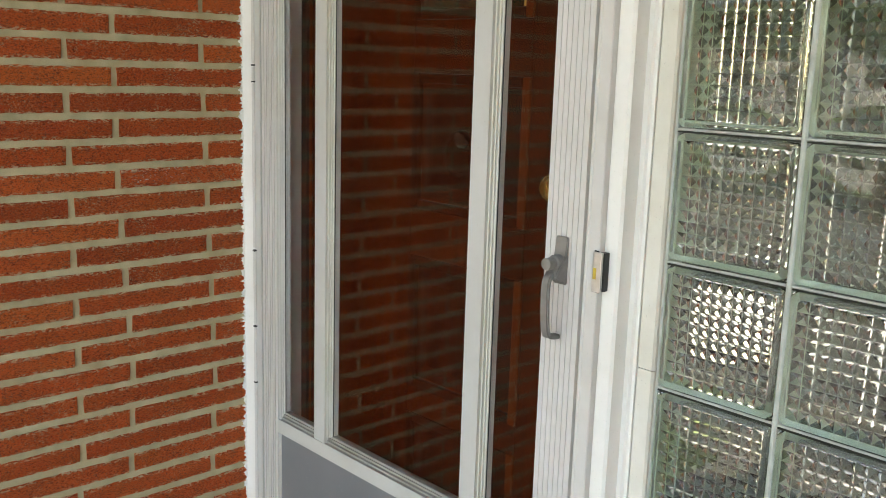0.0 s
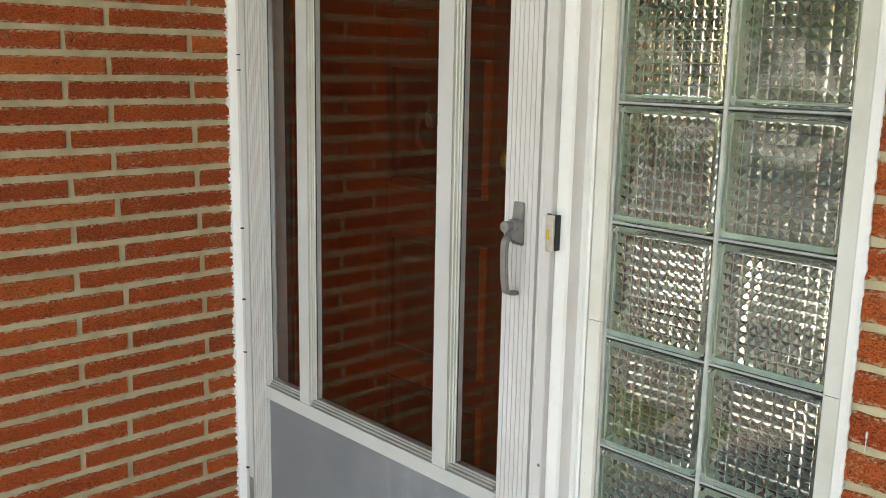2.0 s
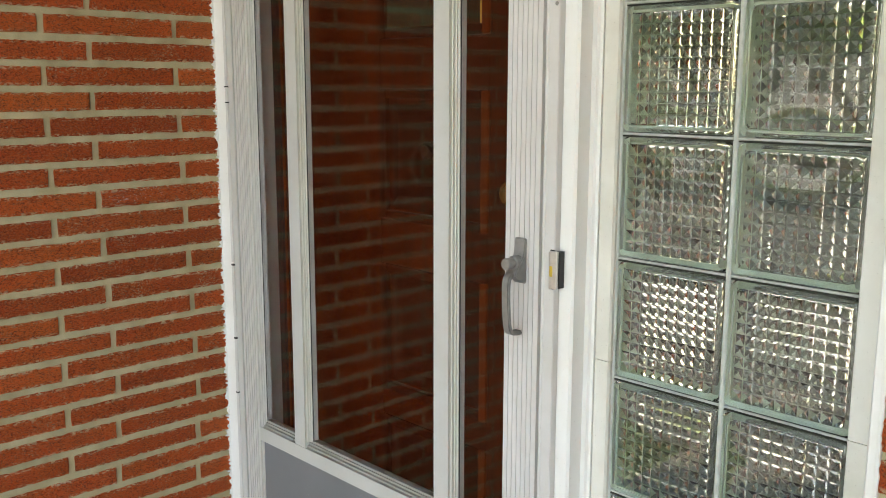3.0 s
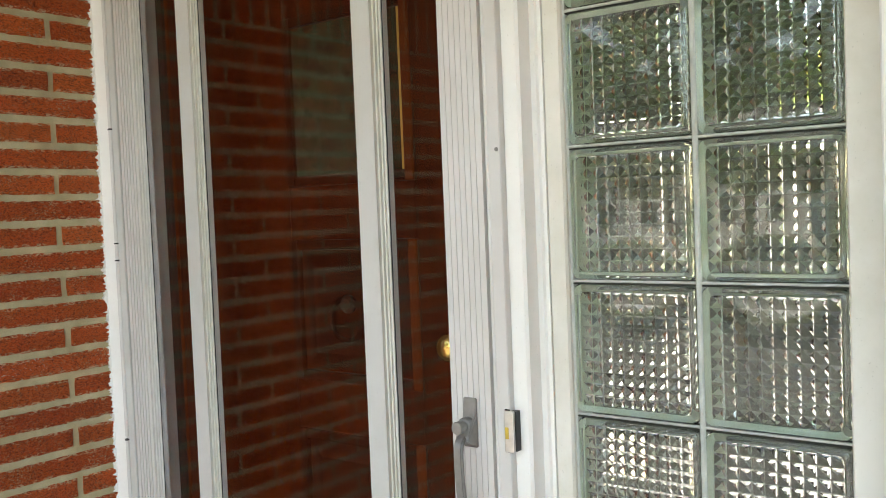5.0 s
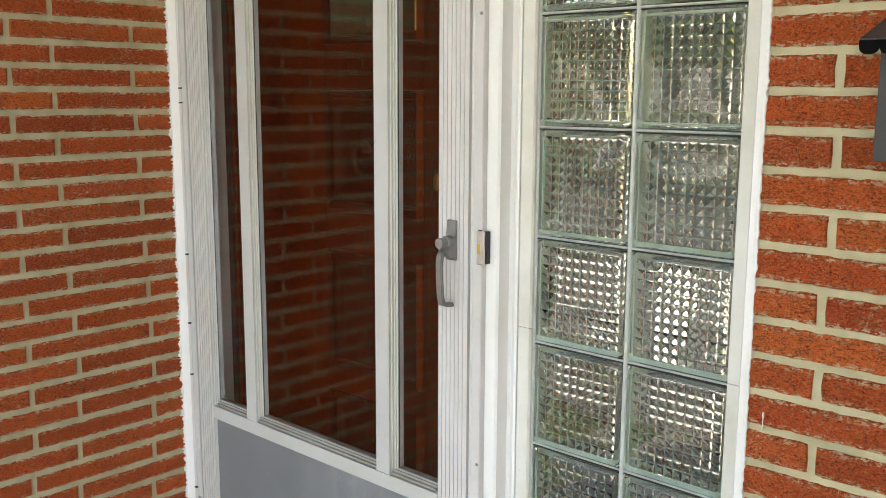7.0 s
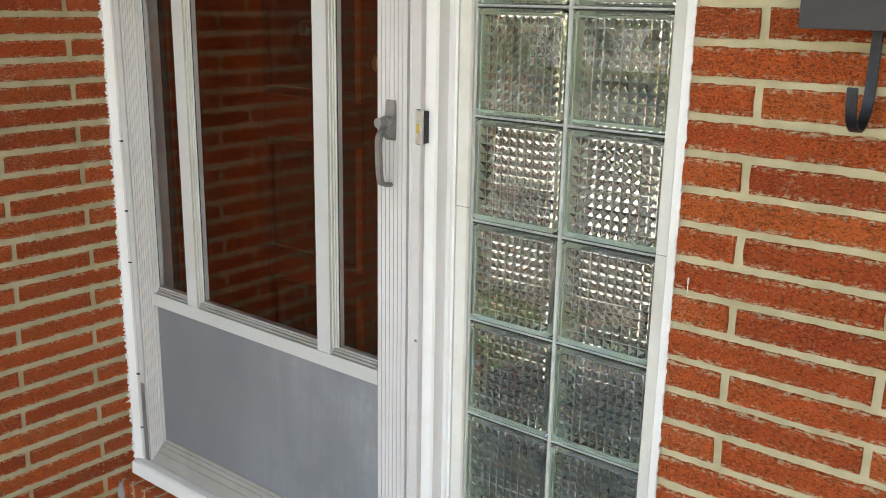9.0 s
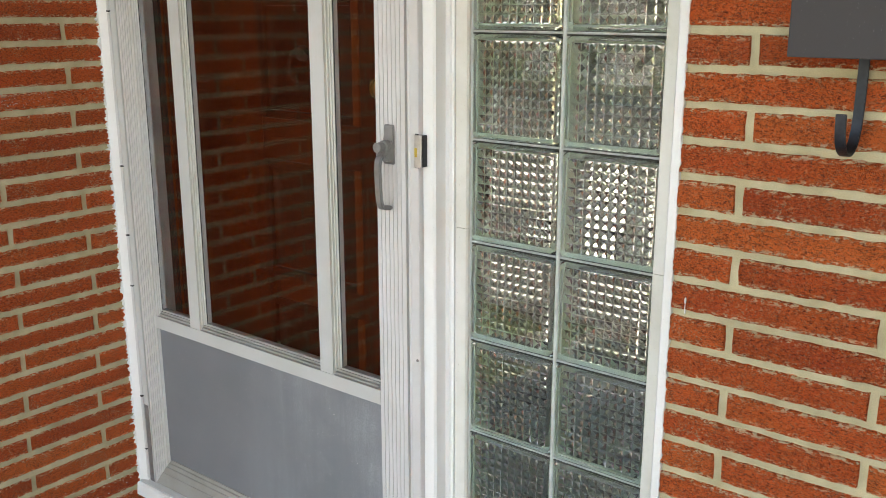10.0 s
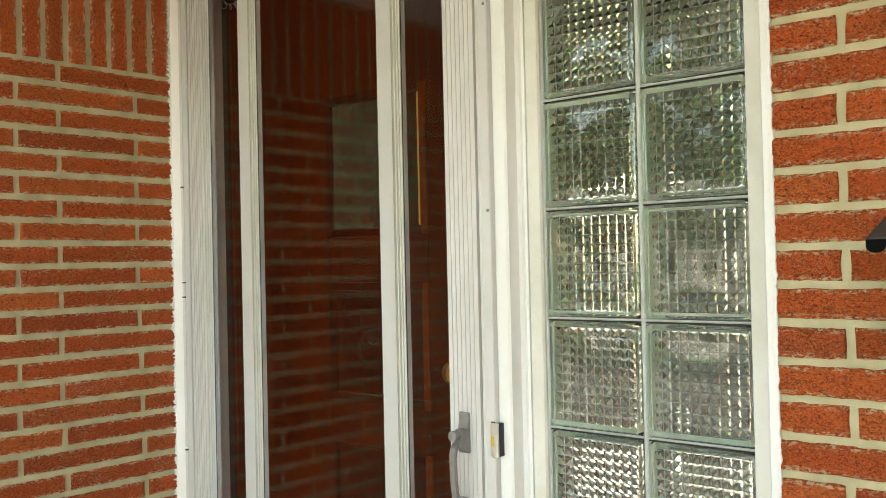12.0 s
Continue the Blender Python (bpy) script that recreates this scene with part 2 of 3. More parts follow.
def box(bm, x0, y0, z0, x1, y1, z1, bevel=0.0):
    r = bmesh.ops.create_cube(bm, size=1.0, matrix=Matrix.Translation(((x0 + x1) / 2, (y0 + y1) / 2, (z0 + z1) / 2)) @ Matrix.Diagonal((x1 - x0, y1 - y0, z1 - z0, 1)))
    if bevel:
        edges = list({e for v in r["verts"] for e in v.link_edges})
        bmesh.ops.bevel(bm, geom=edges, offset=bevel, segments=2, profile=0.6, affect="EDGES")
    return bm


def boxed(*a, **k):
    return box(bmesh.new(), *a, **k)


def extrude(profile, a, b, axis="z"):
    """A prism: the profile's two coordinates are the remaining axes in x, y, z order."""
    bm = bmesh.new()
    put = {"z": lambda p, t: (p[0], p[1], t), "x": lambda p, t: (t, p[0], p[1]), "y": lambda p, t: (p[0], t, p[1])}[axis]
    lo = [bm.verts.new(put(p, a)) for p in profile]
    hi = [bm.verts.new(put(p, b)) for p in profile]
    n = len(profile)
    for i in range(n):
        bm.faces.new((lo[i], lo[(i + 1) % n], hi[(i + 1) % n], hi[i]))
    bm.faces.new(lo)
    bm.faces.new(hi)
    return bm


def cyl(bm, p, q, r0, r1=None, seg=20):
    p, q = Vector(p), Vector(q)
    m = (q - p).to_track_quat("Z", "Y").to_matrix().to_4x4()
    bmesh.ops.create_cone(bm, cap_ends=True, segments=seg, radius1=r0, radius2=r0 if r1 is None else r1, depth=(q - p).length, matrix=Matrix.Translation((p + q) / 2) @ m)
    return bm


def lathe(bm, profile, centre, axis="y", seg=28):
    """Turns (radius, height) pairs about an axis through centre."""
    rings = []
    for r, h in profile:
        ring = []
        for i in range(seg):
            a = 2 * math.pi * i / seg
            c, s = r * math.cos(a), r * math.sin(a)
            off = (c, h, s) if axis == "y" else (c, s, h)
            ring.append(bm.verts.new(Vector(centre) + Vector(off)))
        rings.append(ring)
    for a, b in zip(rings, rings[1:]):
        for i in range(seg):
            bm.faces.new((a[i], a[(i + 1) % seg], b[(i + 1) % seg], b[i]))
    bm.faces.new(rings[0])
    bm.faces.new(rings[-1])
    return bm


def strap(path, width, thick, axis=Vector((1, 0, 0))):
    """A flat bar of the given width along axis, that follows a path in the plane across it."""
    bm = bmesh.new()
    rings = []
    pts = [Vector(p) for p in path]
    for _ in range(2):
        pts = [pts[0]] + [q for a, b in zip(pts, pts[1:]) for q in (a.lerp(b, 0.25), a.lerp(b, 0.75))] + [pts[-1]]
    for i, p in enumerate(pts):
        t = (pts[min(i + 1, len(pts) - 1)] - pts[max(i - 1, 0)]).normalized()
        n = t.cross(axis).normalized()
        rings.append([bm.verts.new(p + axis * sx * width / 2 + n * sn * thick / 2) for sx, sn in ((-1, -1), (1, -1), (1, 1), (-1, 1))])
    for a, b in zip(rings, rings[1:]):
        for i in range(4):
            bm.faces.new((a[i], a[(i + 1) % 4], b[(i + 1) % 4], b[i]))
    bm.faces.new(rings[0])
    bm.faces.new(rings[-1])
    bmesh.ops.recalc_face_normals(bm, faces=bm.faces[:])
    long_edges = [e for e in bm.edges if len(e.link_faces) == 2 and e.calc_face_angle(0) > 1.0]
    bmesh.ops.bevel(bm, geom=long_edges, offset=min(width, thick) * 0.25, segments=2, affect="EDGES")
    return bm


# ---- plan ----
WALL_X = -0.012                    # face of the brick wall beside the door
WALL_Y = -0.125                    # face of the brick wall beyond the glass blocks
FLOOR_Z, CEIL_Z = -0.40, 2.03
COURSE, ROW_Z = 0.05362, 1.196      # brick course, and the middle of one course
LENGTH, JOINT = 0.312, 0.0142      # brick and joint together; joint
RIGHT_X = 1.5885                   # where the brickwork begins again past the casing
END_Y = -1.46                      # free end of the wall beside the door
PITCH, BLOCK_X, BLOCK_Z = 0.203, 1.305, 0.900  # glass blocks
LEAF_Y = -0.062                    # face of the storm door
SILL_Z, TOP_Z = -0.165, 1.975      # foot and head of the storm door
HEAD_Z = 2.012                     # underside of the lintel


# ---- structure ----
def structure(name, bm, material, label, category):
    return tagged(part(name, bm, material, None), label, category, kind="structure")


wall_west = structure("wall_west", boxed(-0.30, END_Y, FLOOR_Z, WALL_X - 0.005, 0.0, CEIL_Z + 0.25), MORTAR, "red brick wall with pale mortar joints beside the door", "wall")
wall_north = structure("wall_north", boxed(RIGHT_X + 0.002, WALL_Y + 0.005, FLOOR_Z, 4.2, 0.25, CEIL_Z + 0.25), MORTAR, "orange red brick wall with pale mortar joints", "wall")
structure("lintel", boxed(-0.30, -0.02, HEAD_Z + 0.002, RIGHT_X, 0.25, CEIL_Z + 0.25), CREAM, "white painted lintel over door and glass blocks", "lintel")
wall_step = structure("wall_base", boxed(WALL_X - 0.004, WALL_Y + 0.006, FLOOR_Z, RIGHT_X, 0.25, -0.212), MORTAR, "brick base under the door sill", "wall")
structure("wall_corner", boxed(-0.30, 0.002, FLOOR_Z, -0.02, 0.25, HEAD_Z), PLASTER, "plain wall behind the brick corner", "wall")
structure("floor", boxed(-0.012, -2.9, FLOOR_Z - 0.12, 4.2, WALL_Y + 0.004, FLOOR_Z - 0.001), FLOORM, "grey concrete porch floor", "floor")
# unseen wall, added to keep eastern light off the wall beside the door
structure("wall_east", boxed(4.0, -2.9, FLOOR_Z, 4.2, WALL_Y - 0.02, CEIL_Z), BRICK, "unseen red wall added to shade the porch", "wall")
structure("ceiling", boxed(-0.29, -1.72, CEIL_Z, 4.2, -0.022, CEIL_Z + 0.06), CEIL, "white painted porch ceiling", "ceiling")
# plain hall behind door and blocks, its openings added to light the blocks
structure("hall_floor", boxed(-0.4, 0.252, -0.26, 2.7, 3.0, -0.16), BOARD, "grey brown hall floor", "floor")
structure("hall_wall", boxed(-0.4, 2.9, -0.159, 2.7, 3.0, 2.26), DUSK, "plain grey brown hall wall", "wall")


def pierced(x0, x1, y0, y1, z0, z1):
    """A hall wall across x with one window opening from y0, z0 to y1, z1."""
    bm = bmesh.new()
    for a, b, c, d in ((0.252, -0.159, y0, 2.26), (y1, -0.159, 2.898, 2.26), (y0, -0.159, y1, z0), (y0, z1, y1, 2.26)):
        box(bm, x0, a, b, x1, c, d)
    return bm


structure("hall_wall_end", pierced(-0.4, -0.302, 0.85, 2.55, 0.85, 2.0), DUSK, "plain grey brown hall wall with an added wide opening for light", "wall")
structure("hall_wall_side", pierced(2.6, 2.7, 0.5, 2.5, 0.9, 1.9), PLASTER, "plain pale hall wall with an added opening for light", "wall")
# unseen side room, added to put a softly lit wall behind the opening
structure("added_room_floor", boxed(-2.5, 0.252, -0.26, -0.402, 3.0, -0.16), BOARD, "grey brown floor of the added side room", "floor")
structure("added_room_ceiling", boxed(-2.5, 0.252, 2.262, -0.402, 3.0, 2.32), PLASTER, "plain pale ceiling of the added side room", "ceiling")
structure("added_room_wall", boxed(-2.5, 0.252, -0.159, -2.4, 3.0, 2.26), PLASTER, "plain pale wall of the added side room", "wall")
structure("added_room_wall_front", boxed(-2.398, 0.252, -0.159, -0.402, 0.35, 2.26), PLASTER, "plain pale wall of the added side room", "wall")
room = bmesh.new()
for x0, z0, x1, z1 in ((-2.398, -0.159, -2.0, 2.26), (-1.0, -0.159, -0.402, 2.26), (-2.0, -0.159, -1.0, 0.9), (-2.0, 1.75, -1.0, 2.26)):
    box(room, x0, 2.9, z0, x1, 3.0, z1)
structure("added_room_wall_back", room, PLASTER, "plain pale wall of the added side room, opened for light", "wall")
structure("hall_ceiling", boxed(-0.4, 0.252, 2.262, 2.7, 3.0, 2.32), PLASTER, "plain pale hall ceiling", "ceiling")


# ---- outdoors, seen in the glass ----
def ground():
    bm = bmesh.new()
    bmesh.ops.create_grid(bm, x_segments=24, y_segments=24, size=400, matrix=Matrix.Translation((0, 0, -0.62)))
    return structure("ground", bm, GRASS, "green lawn", "lawn")


def tree(x, y, height, radius, seed):
    rng = random.Random(seed)
    t = thing("tree", "leafy green tree standing on the lawn", "tree", "trees across the lawn", at=(x, y, -0.62))
    bm = bmesh.new()
    cyl(bm, (0, 0, 0), (0.1, 0, height * 0.55), 0.22, 0.12, 10)
    for i in range(6):
        a = i * 1.05
        cyl(bm, (0.06, 0, height * (0.35 + 0.03 * i)), (radius * 0.6 * math.cos(a), radius * 0.6 * math.sin(a), height * 0.75), 0.07, 0.02, 6)
    part("trunk", bm, BARK, t, "grey brown bark")
    clumps = [(rng.gauss(0, radius * 0.42), rng.gauss(0, radius * 0.42), height * rng.uniform(0.45, 1.0), rng.uniform(0.35, 0.8)) for _ in range(34)]
    verts, faces = [], []
    for cx, cy, cz, cr in clumps:
        for _ in range(70):
            d = Vector((rng.gauss(0, 1), rng.gauss(0, 1), rng.gauss(0, 1))).normalized() * cr * rng.uniform(0.4, 1.0)
            c = Vector((cx, cy, cz)) + d
            u = Vector((rng.gauss(0, 1), rng.gauss(0, 1), rng.gauss(0, 1))).normalized()
            w = u.orthogonal().normalized()
            s = rng.uniform(0.13, 0.28)
            n = len(verts)
            verts += [c - u * s, c + w * s * 0.5, c + u * s, c - w * s * 0.5]
            faces.append((n, n + 1, n + 2, n + 3))
    me = bpy.data.meshes.new("crown")
    me.from_pydata([tuple(v) for v in verts], [], faces)
    me.materials.append(LEAF)
    crown = new("crown", me)
    crown.parent = t
    return t


def neighbour_house(x, y):
    h = thing("house", "pale grey sided house with a grey roof across the street", "house", at=(x, y, -0.62))
    part("wall", boxed(-5, -3.5, 0, 5, 3.5, 3.0), SIDING, h, "pale grey siding")
    part("roof", extrude([(-3.9, 3.0), (3.9, 3.0), (0, 5.2)], -5.4, 5.4, "x"), SHINGLE, h, "grey shingles")
    for wx in (-3.2, 0.2, 3.2):
        w = part("window", boxed(wx - 0.6, 3.5, 1.0, wx + 0.6, 3.53, 2.3), BLACK, h, "dark window")
        part("frame", extrude([(wx - 0.68, 0.92), (wx + 0.68, 0.92), (wx + 0.68, 1.0), (wx - 0.68, 1.0)], 3.5, 3.56, "y"), SIDING, w)


ground()
structure("driveway", boxed(-14, -13.4, -0.66, 9, -2.95, -0.58), DRIVE, "dark grey asphalt driveway", "driveway")
structure("road", boxed(-120, -19.5, -0.63, 120, -13.5, -0.605), ASPHALT, "grey asphalt street", "road")
neighbour_house(-9, -27)
for i, (tx, ty, th, tr) in enumerate(((-3.0, -11.5, 5.2, 2.3), (-7.5, -12.0, 6.0, 2.6), (-1.5, -22, 7.5, 3.2), (-15, -21, 8, 3.4), (4.5, -24, 7, 3.0))):
    tree(tx, ty, th, tr, 11 + i)


# ---- door frame and casing ----
def door_frame():
    f = thing("door_frame", "white painted wooden door frame in the brick corner", "door frame", kind="structure")
    part("jamb_left", extrude([(WALL_X, -0.076), (0.004, -0.070), (0.017, -0.066), (0.017, -0.030), (0.03, -0.030), (0.03, 0.060), (-0.02, 0.060), (-0.02, 0.0), (WALL_X, 0.0)], SILL_Z - 0.01, TOP_Z + 0.05), WHITE, f)
    part("casing", extrude([(1.0235, -0.045), (1.048, -0.045), (1.0525, -0.041), (1.0525, 0.11), (1.0, 0.11), (1.0, -0.028), (1.0235, -0.028)], SILL_Z - 0.01, TOP_Z + 0.05), WHITE, f)
    part("moulding", extrude([(1.0525, -0.011), (1.063, -0.013), (1.066, -0.009), (1.072, -0.009), (1.072, 0.10), (1.0525, 0.10)], SILL_Z - 0.04, HEAD_Z), WHITE, f)
    rng = random.Random(4)
    for z0, z1 in ((-0.205, 0.7235), (0.7248, HEAD_Z)):
        part("strip", extrude([(1.0735, -0.006), (1.100, -0.007), (1.103, -0.003), (1.103, 0.10), (1.0735, 0.10)], z0, z1), CREAM, f, "aged cream strip with a cracked joint")
    bm = bmesh.new()
    n, last = 700, None
    for i in range(n + 1):
        z = SILL_Z + (TOP_Z + 0.04 - SILL_Z) * i / n
        e = -0.0768 - abs(rng.gauss(0, 0.0046)) + (0.0036 if rng.random() < 0.35 else 0.0)
        ring = [bm.verts.new(p) for p in ((WALL_X - 0.004, e, z), (WALL_X + 0.0022, e + 0.0006, z), (WALL_X + 0.003, -0.074, z), (WALL_X - 0.004, -0.074, z))]
        if last:
            for q in range(4):
                bm.faces.new((last[q], last[(q + 1) % 4], ring[(q + 1) % 4], ring[q]))
        else:
            bm.faces.new(ring)
        last = ring
    bm.faces.new(last)
    part("paint_edge", bm, WHITE, f, "ragged white paint edge on the bricks")
    part("head", boxed(0.017, -0.05, TOP_Z + 0.004, 1.022, 0.06, HEAD_Z), WHITE, f)
    # black filler for the shaded reveal gap between jamb and front door
    part("reveal_gap_dark", boxed(0.0, 0.0605, SILL_Z, 0.0495, 0.074, TOP_Z), SEAL, f, "black strip painted as the dark reveal gap")
    return f


def right_casing():
    f = thing("block_casing", "white painted casing between glass blocks and brick", "trim", kind="structure")
    rng = random.Random(9)
    bm = bmesh.new()
    z0, z1, n = -0.205, HEAD_Z, 150
    rows = []
    for i in range(n + 1):
        z = z0 + (z1 - z0) * i / n
        e = RIGHT_X + 0.0005 + (0.0 if i in (0, n) else rng.choice((0, 0, 0, 0.0008, -0.0008, 0.0018)))
        rows.append([bm.verts.new(p) for p in ((1.5695, -0.112, z), (1.5725, -0.1155, z), (e, -0.1175 - rng.uniform(0, 0.0015), z), (e, 0.10, z), (1.5695, 0.10, z))])
    for a, b in zip(rows, rows[1:]):
        for i in range(5):
            bm.faces.new((a[i], a[(i + 1) % 5], b[(i + 1) % 5], b[i]))
    bm.faces.new(rows[0])
    bm.faces.new(rows[-1])
    part("casing", bm, WHITE, f)
    bm = bmesh.new()
    n, last = 420, None
    for i in range(n + 1):
        z = z0 + (z1 - z0) * i / n
        x = RIGHT_X + 0.0026 + rng.gauss(0, 0.0007) + (0.0016 if rng.random() < 0.06 else 0.0)
        ring = [bm.verts.new(p) for p in ((RIGHT_X - 0.003, -0.1255, z), (x - 0.001, -0.1272, z), (x, -0.1262, z), (x, -0.1200, z), (RIGHT_X - 0.003, -0.1195, z))]
        if last:
            for q in range(5):
                bm.faces.new((last[q], last[(q + 1) % 5], ring[(q + 1) % 5], ring[q]))
        else:
            bm.faces.new(ring)
        last = ring
    bm.faces.new(last)
    part("paint_edge", bm, WHITE, f, "uneven white paint edge on the bricks")
    for a, b in ((-0.205, 0.7105), (0.7118, HEAD_Z)):
        part("inner_strip", extrude([(1.5105, -0.026), (1.513, -0.030), (1.569, -0.031), (1.569, 0.10), (1.5105, 0.10)], a, b), CREAM, f, "aged cream strip with a cracked joint")
    part("sill", boxed(1.0735, -0.10, -0.206, 1.5100, 0.10, -0.120, 0.004), WHITE, f)
    part("head_trim", boxed(1.0735, -0.02, BLOCK_Z + 5 * PITCH + 0.0045, 1.5100, 0.10, HEAD_Z, 0.002), WHITE, f)
    return f


def door_sill():
    s = thing("door_sill", "white painted wooden door sill with worn grey top", "sill", kind="structure")
    part("nosing", extrude([(-0.088, -0.2045), (-0.085, -0.171), (-0.080, -0.168), (0.066, -0.166), (0.066, -0.2045)], WALL_X + 0.001, 1.072, "x"), WHITE, s)
    part("tread", extrude([(-0.078, -0.1675), (-0.078, -0.1635), (-0.064, -0.160), (-0.030, -0.160), (-0.030, -0.1655)], -0.006, 1.02, "x"), FLAT, s, "worn grey metal tread")
    return s


door_frame()
right_casing()
door_sill()


# ---- storm door ----
def fluted(x0, x1, y, pitch=0.0098, depth=0.0052, half=0.002):
    """Points along a face from x0 to x1 with narrow flutes."""
    pts, n = [(x0, y)], max(1, round((x1 - x0) / pitch))
    w = (x1 - x0) / n
    for i in range(1, n):
        c = x0 + i * w
        pts += [(c - half, y), (c - half * 0.8, y + depth), (c + half * 0.8, y + depth), (c + half, y)]
    return pts + [(x1, y)]


# a stepped glazing bead with narrow slots: away from the face, and into the door
STEPS = ((0.0, 0.0), (0.0004, 0.004), (0.0010, 0.0075), (0.0020, 0.0045), (0.0058, 0.0048), (0.0062, 0.0085), (0.0069, 0.0115), (0.0079, 0.0088), (0.0118, 0.0090), (0.0122, 0.0125), (0.0165, 0.013), (0.0165, 0.017))


def storm_door():
    d = thing("storm_door", "closed off-white aluminium storm door with three tall panes", "storm door")
    y, back = LEAF_Y, -0.031
    z0, z1 = SILL_Z + 0.006, TOP_Z - 0.004
    right_steps = lambda x, w=0.65: [(x + a * w, y + b) for a, b in STEPS]
    left_steps = lambda x, w=0.65: [(x - a * w, y + b) for a, b in reversed(STEPS)]
    slope = (-0.070 - z0) / (0.1207 - 0.049)
    bm = extrude(fluted(0.049, 0.110, y) + right_steps(0.110)[1:] + [(0.1207, back), (0.049, back)], z0, z1)
    for v in bm.verts:
        if v.co.z < z0 + 0.001:
            v.co.z = z0 + (v.co.x - 0.049) * slope
    part("stile", bm, ALU, d, "fluted hinge stile, mitred at the foot")
    part("stile", extrude(left_steps(0.916)[:-1] + fluted(0.916, 0.992, y, 0.0109, 0.0015, 0.0012) + [(0.992, back), (0.9053, back)], z0, z1), ALU, d, "fluted latch stile")
    for name, a, b, w in (("mullion", 0.261, 0.3005, 0.65), ("mullion", 0.734, 0.7745, 0.82)):
        m = part(name, boxed(a, y - 0.0008, 0.352, b, back, 1.915), FLAT, d, "flat grey-white bar")
        part("glazing_bead", extrude([(b + 0.0002, y)] + right_steps(b, w)[1:] + [(b + 0.0165 * w, back), (b + 0.0002, back)], 0.366, 1.900), BEAD, m, "stepped cream glazing bead")
        part("glazing_bead", extrude(left_steps(a)[:-1] + [(a - 0.0002, y), (a - 0.0002, back), (a - 0.0107, back)], 0.366, 1.900), BEAD, m, "stepped cream glazing bead")
    # rails between the stiles
    lo, hi = 0.1210, 0.9050
    rail = part("middle_rail", extrude([(y - 0.0004, 0.318), (y - 0.0008, 0.351), (back, 0.351), (back, 0.318)], 0.111, 0.9155, "x"), FLAT, d, "flat grey-white rail")
    for a, b in ((lo, 0.2605), (0.301, 0.7335), (0.775, hi)):
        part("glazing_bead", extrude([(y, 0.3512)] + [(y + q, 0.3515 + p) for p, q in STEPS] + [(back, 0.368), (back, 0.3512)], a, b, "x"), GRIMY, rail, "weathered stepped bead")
        part("glazing_bead", extrude([(y, 1.9145)] + [(y + q, 1.914 - p) for p, q in STEPS] + [(back, 1.8975), (back, 1.9145)], a, b, "x"), BEAD, rail)
    part("top_rail", extrude([(y, 1.915), (y, z1), (back, z1), (back, 1.915)], 0.111, 0.9155, "x"), ALU, d)
    low = [(y, z0), (y, -0.118), (y + 0.002, -0.117), (y + 0.002, -0.112), (y, -0.111), (y, -0.095), (y + 0.003, -0.0935), (y + 0.003, -0.087), (y + 0.001, -0.086), (y + 0.001, -0.080), (y + 0.005, -0.079), (y + 0.005, -0.070), (back, -0.070), (back, z0)]
    bm = extrude(low, 0.1212, 0.9048, "x")
    for v in bm.verts:
        if v.co.x < 0.13:
            v.co.x = 0.0496 + (v.co.z - z0) / slope
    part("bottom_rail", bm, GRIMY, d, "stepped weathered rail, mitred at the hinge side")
    part("kick_panel", boxed(0.115, y + 0.008, -0.075, 0.912, back - 0.004, 0.3185), KICK, d, "grey kick panel with pale stains")
    for a, b in ((0.1170, 0.2540), (0.3075, 0.7270), (0.7845, 0.9090)):
        pane = part("pane", boxed(a, -0.0455, 0.364, b, -0.0425, 1.903), PANE, d, "clear glass reflecting bricks")
        pane.visible_shadow = False
        part("seal", boxed(a + 0.0035, -0.0470, 0.3665, a + 0.005, -0.0458, 1.900), SEAL, pane, "thin black seal")
    # piano hinge along the frame
    hinge = part("hinge", boxed(0.0195, -0.0645, z0, 0.0445, -0.034, z1, 0.002), FLAT, d, "greyish hinge rail")
    bm = bmesh.new()
    for a, b in ((-0.15, 0.10), (0.104, 0.56), (0.564, 0.745), (0.752, 1.135), (1.140, 1.172), (1.178, 1.94)):
        cyl(bm, (0.0215, -0.0665, a), (0.0215, -0.0665, b - 0.002), 0.0042, seg=12)
    part("knuckle", bm, ALU, hinge, "rolled hinge knuckle")
    bm = bmesh.new()
    for z in (-0.06, 0.10, 0.42, 0.56, 0.745, 1.137, 1.174, 1.42):
        box(bm, 0.018, -0.0707, z - 0.0018, 0.0262, -0.064, z + 0.0018)
    part("hinge_gap", bm, BLACK, hinge)
    part("hinge_leaf", boxed(0.0268, -0.0655, -0.158, 0.0440, -0.0646, 0.075), ZINC, hinge, "bare dark hinge leaf")
    part("sweep", boxed(0.05, -0.058, SILL_Z + 0.0005, 0.99, -0.04, z0 - 0.0002), SEAL, d, "black rubber sweep")
    # latch side rail of the frame
    zbar = part("frame_rail", extrude([(0.9945, -0.056), (0.9965, -0.0595), (1.0, -0.0595), (1.002, -0.058), (1.0215, -0.058), (1.023, -0.056), (1.023, -0.029), (0.9945, -0.029)], SILL_Z, TOP_Z), ALU, d, "off-white frame rail with screws")
    for z in (1.308, 0.443, -0.05, 1.70):
        bm = bmesh.new()
        lathe(bm, [(0.0001, -0.0022), (0.0028, -0.0016), (0.0034, 0.0)], (1.0165, -0.0582, z), seg=12)
        part("screw", bm, ZINC, zbar, "small round screw head", smooth=True)
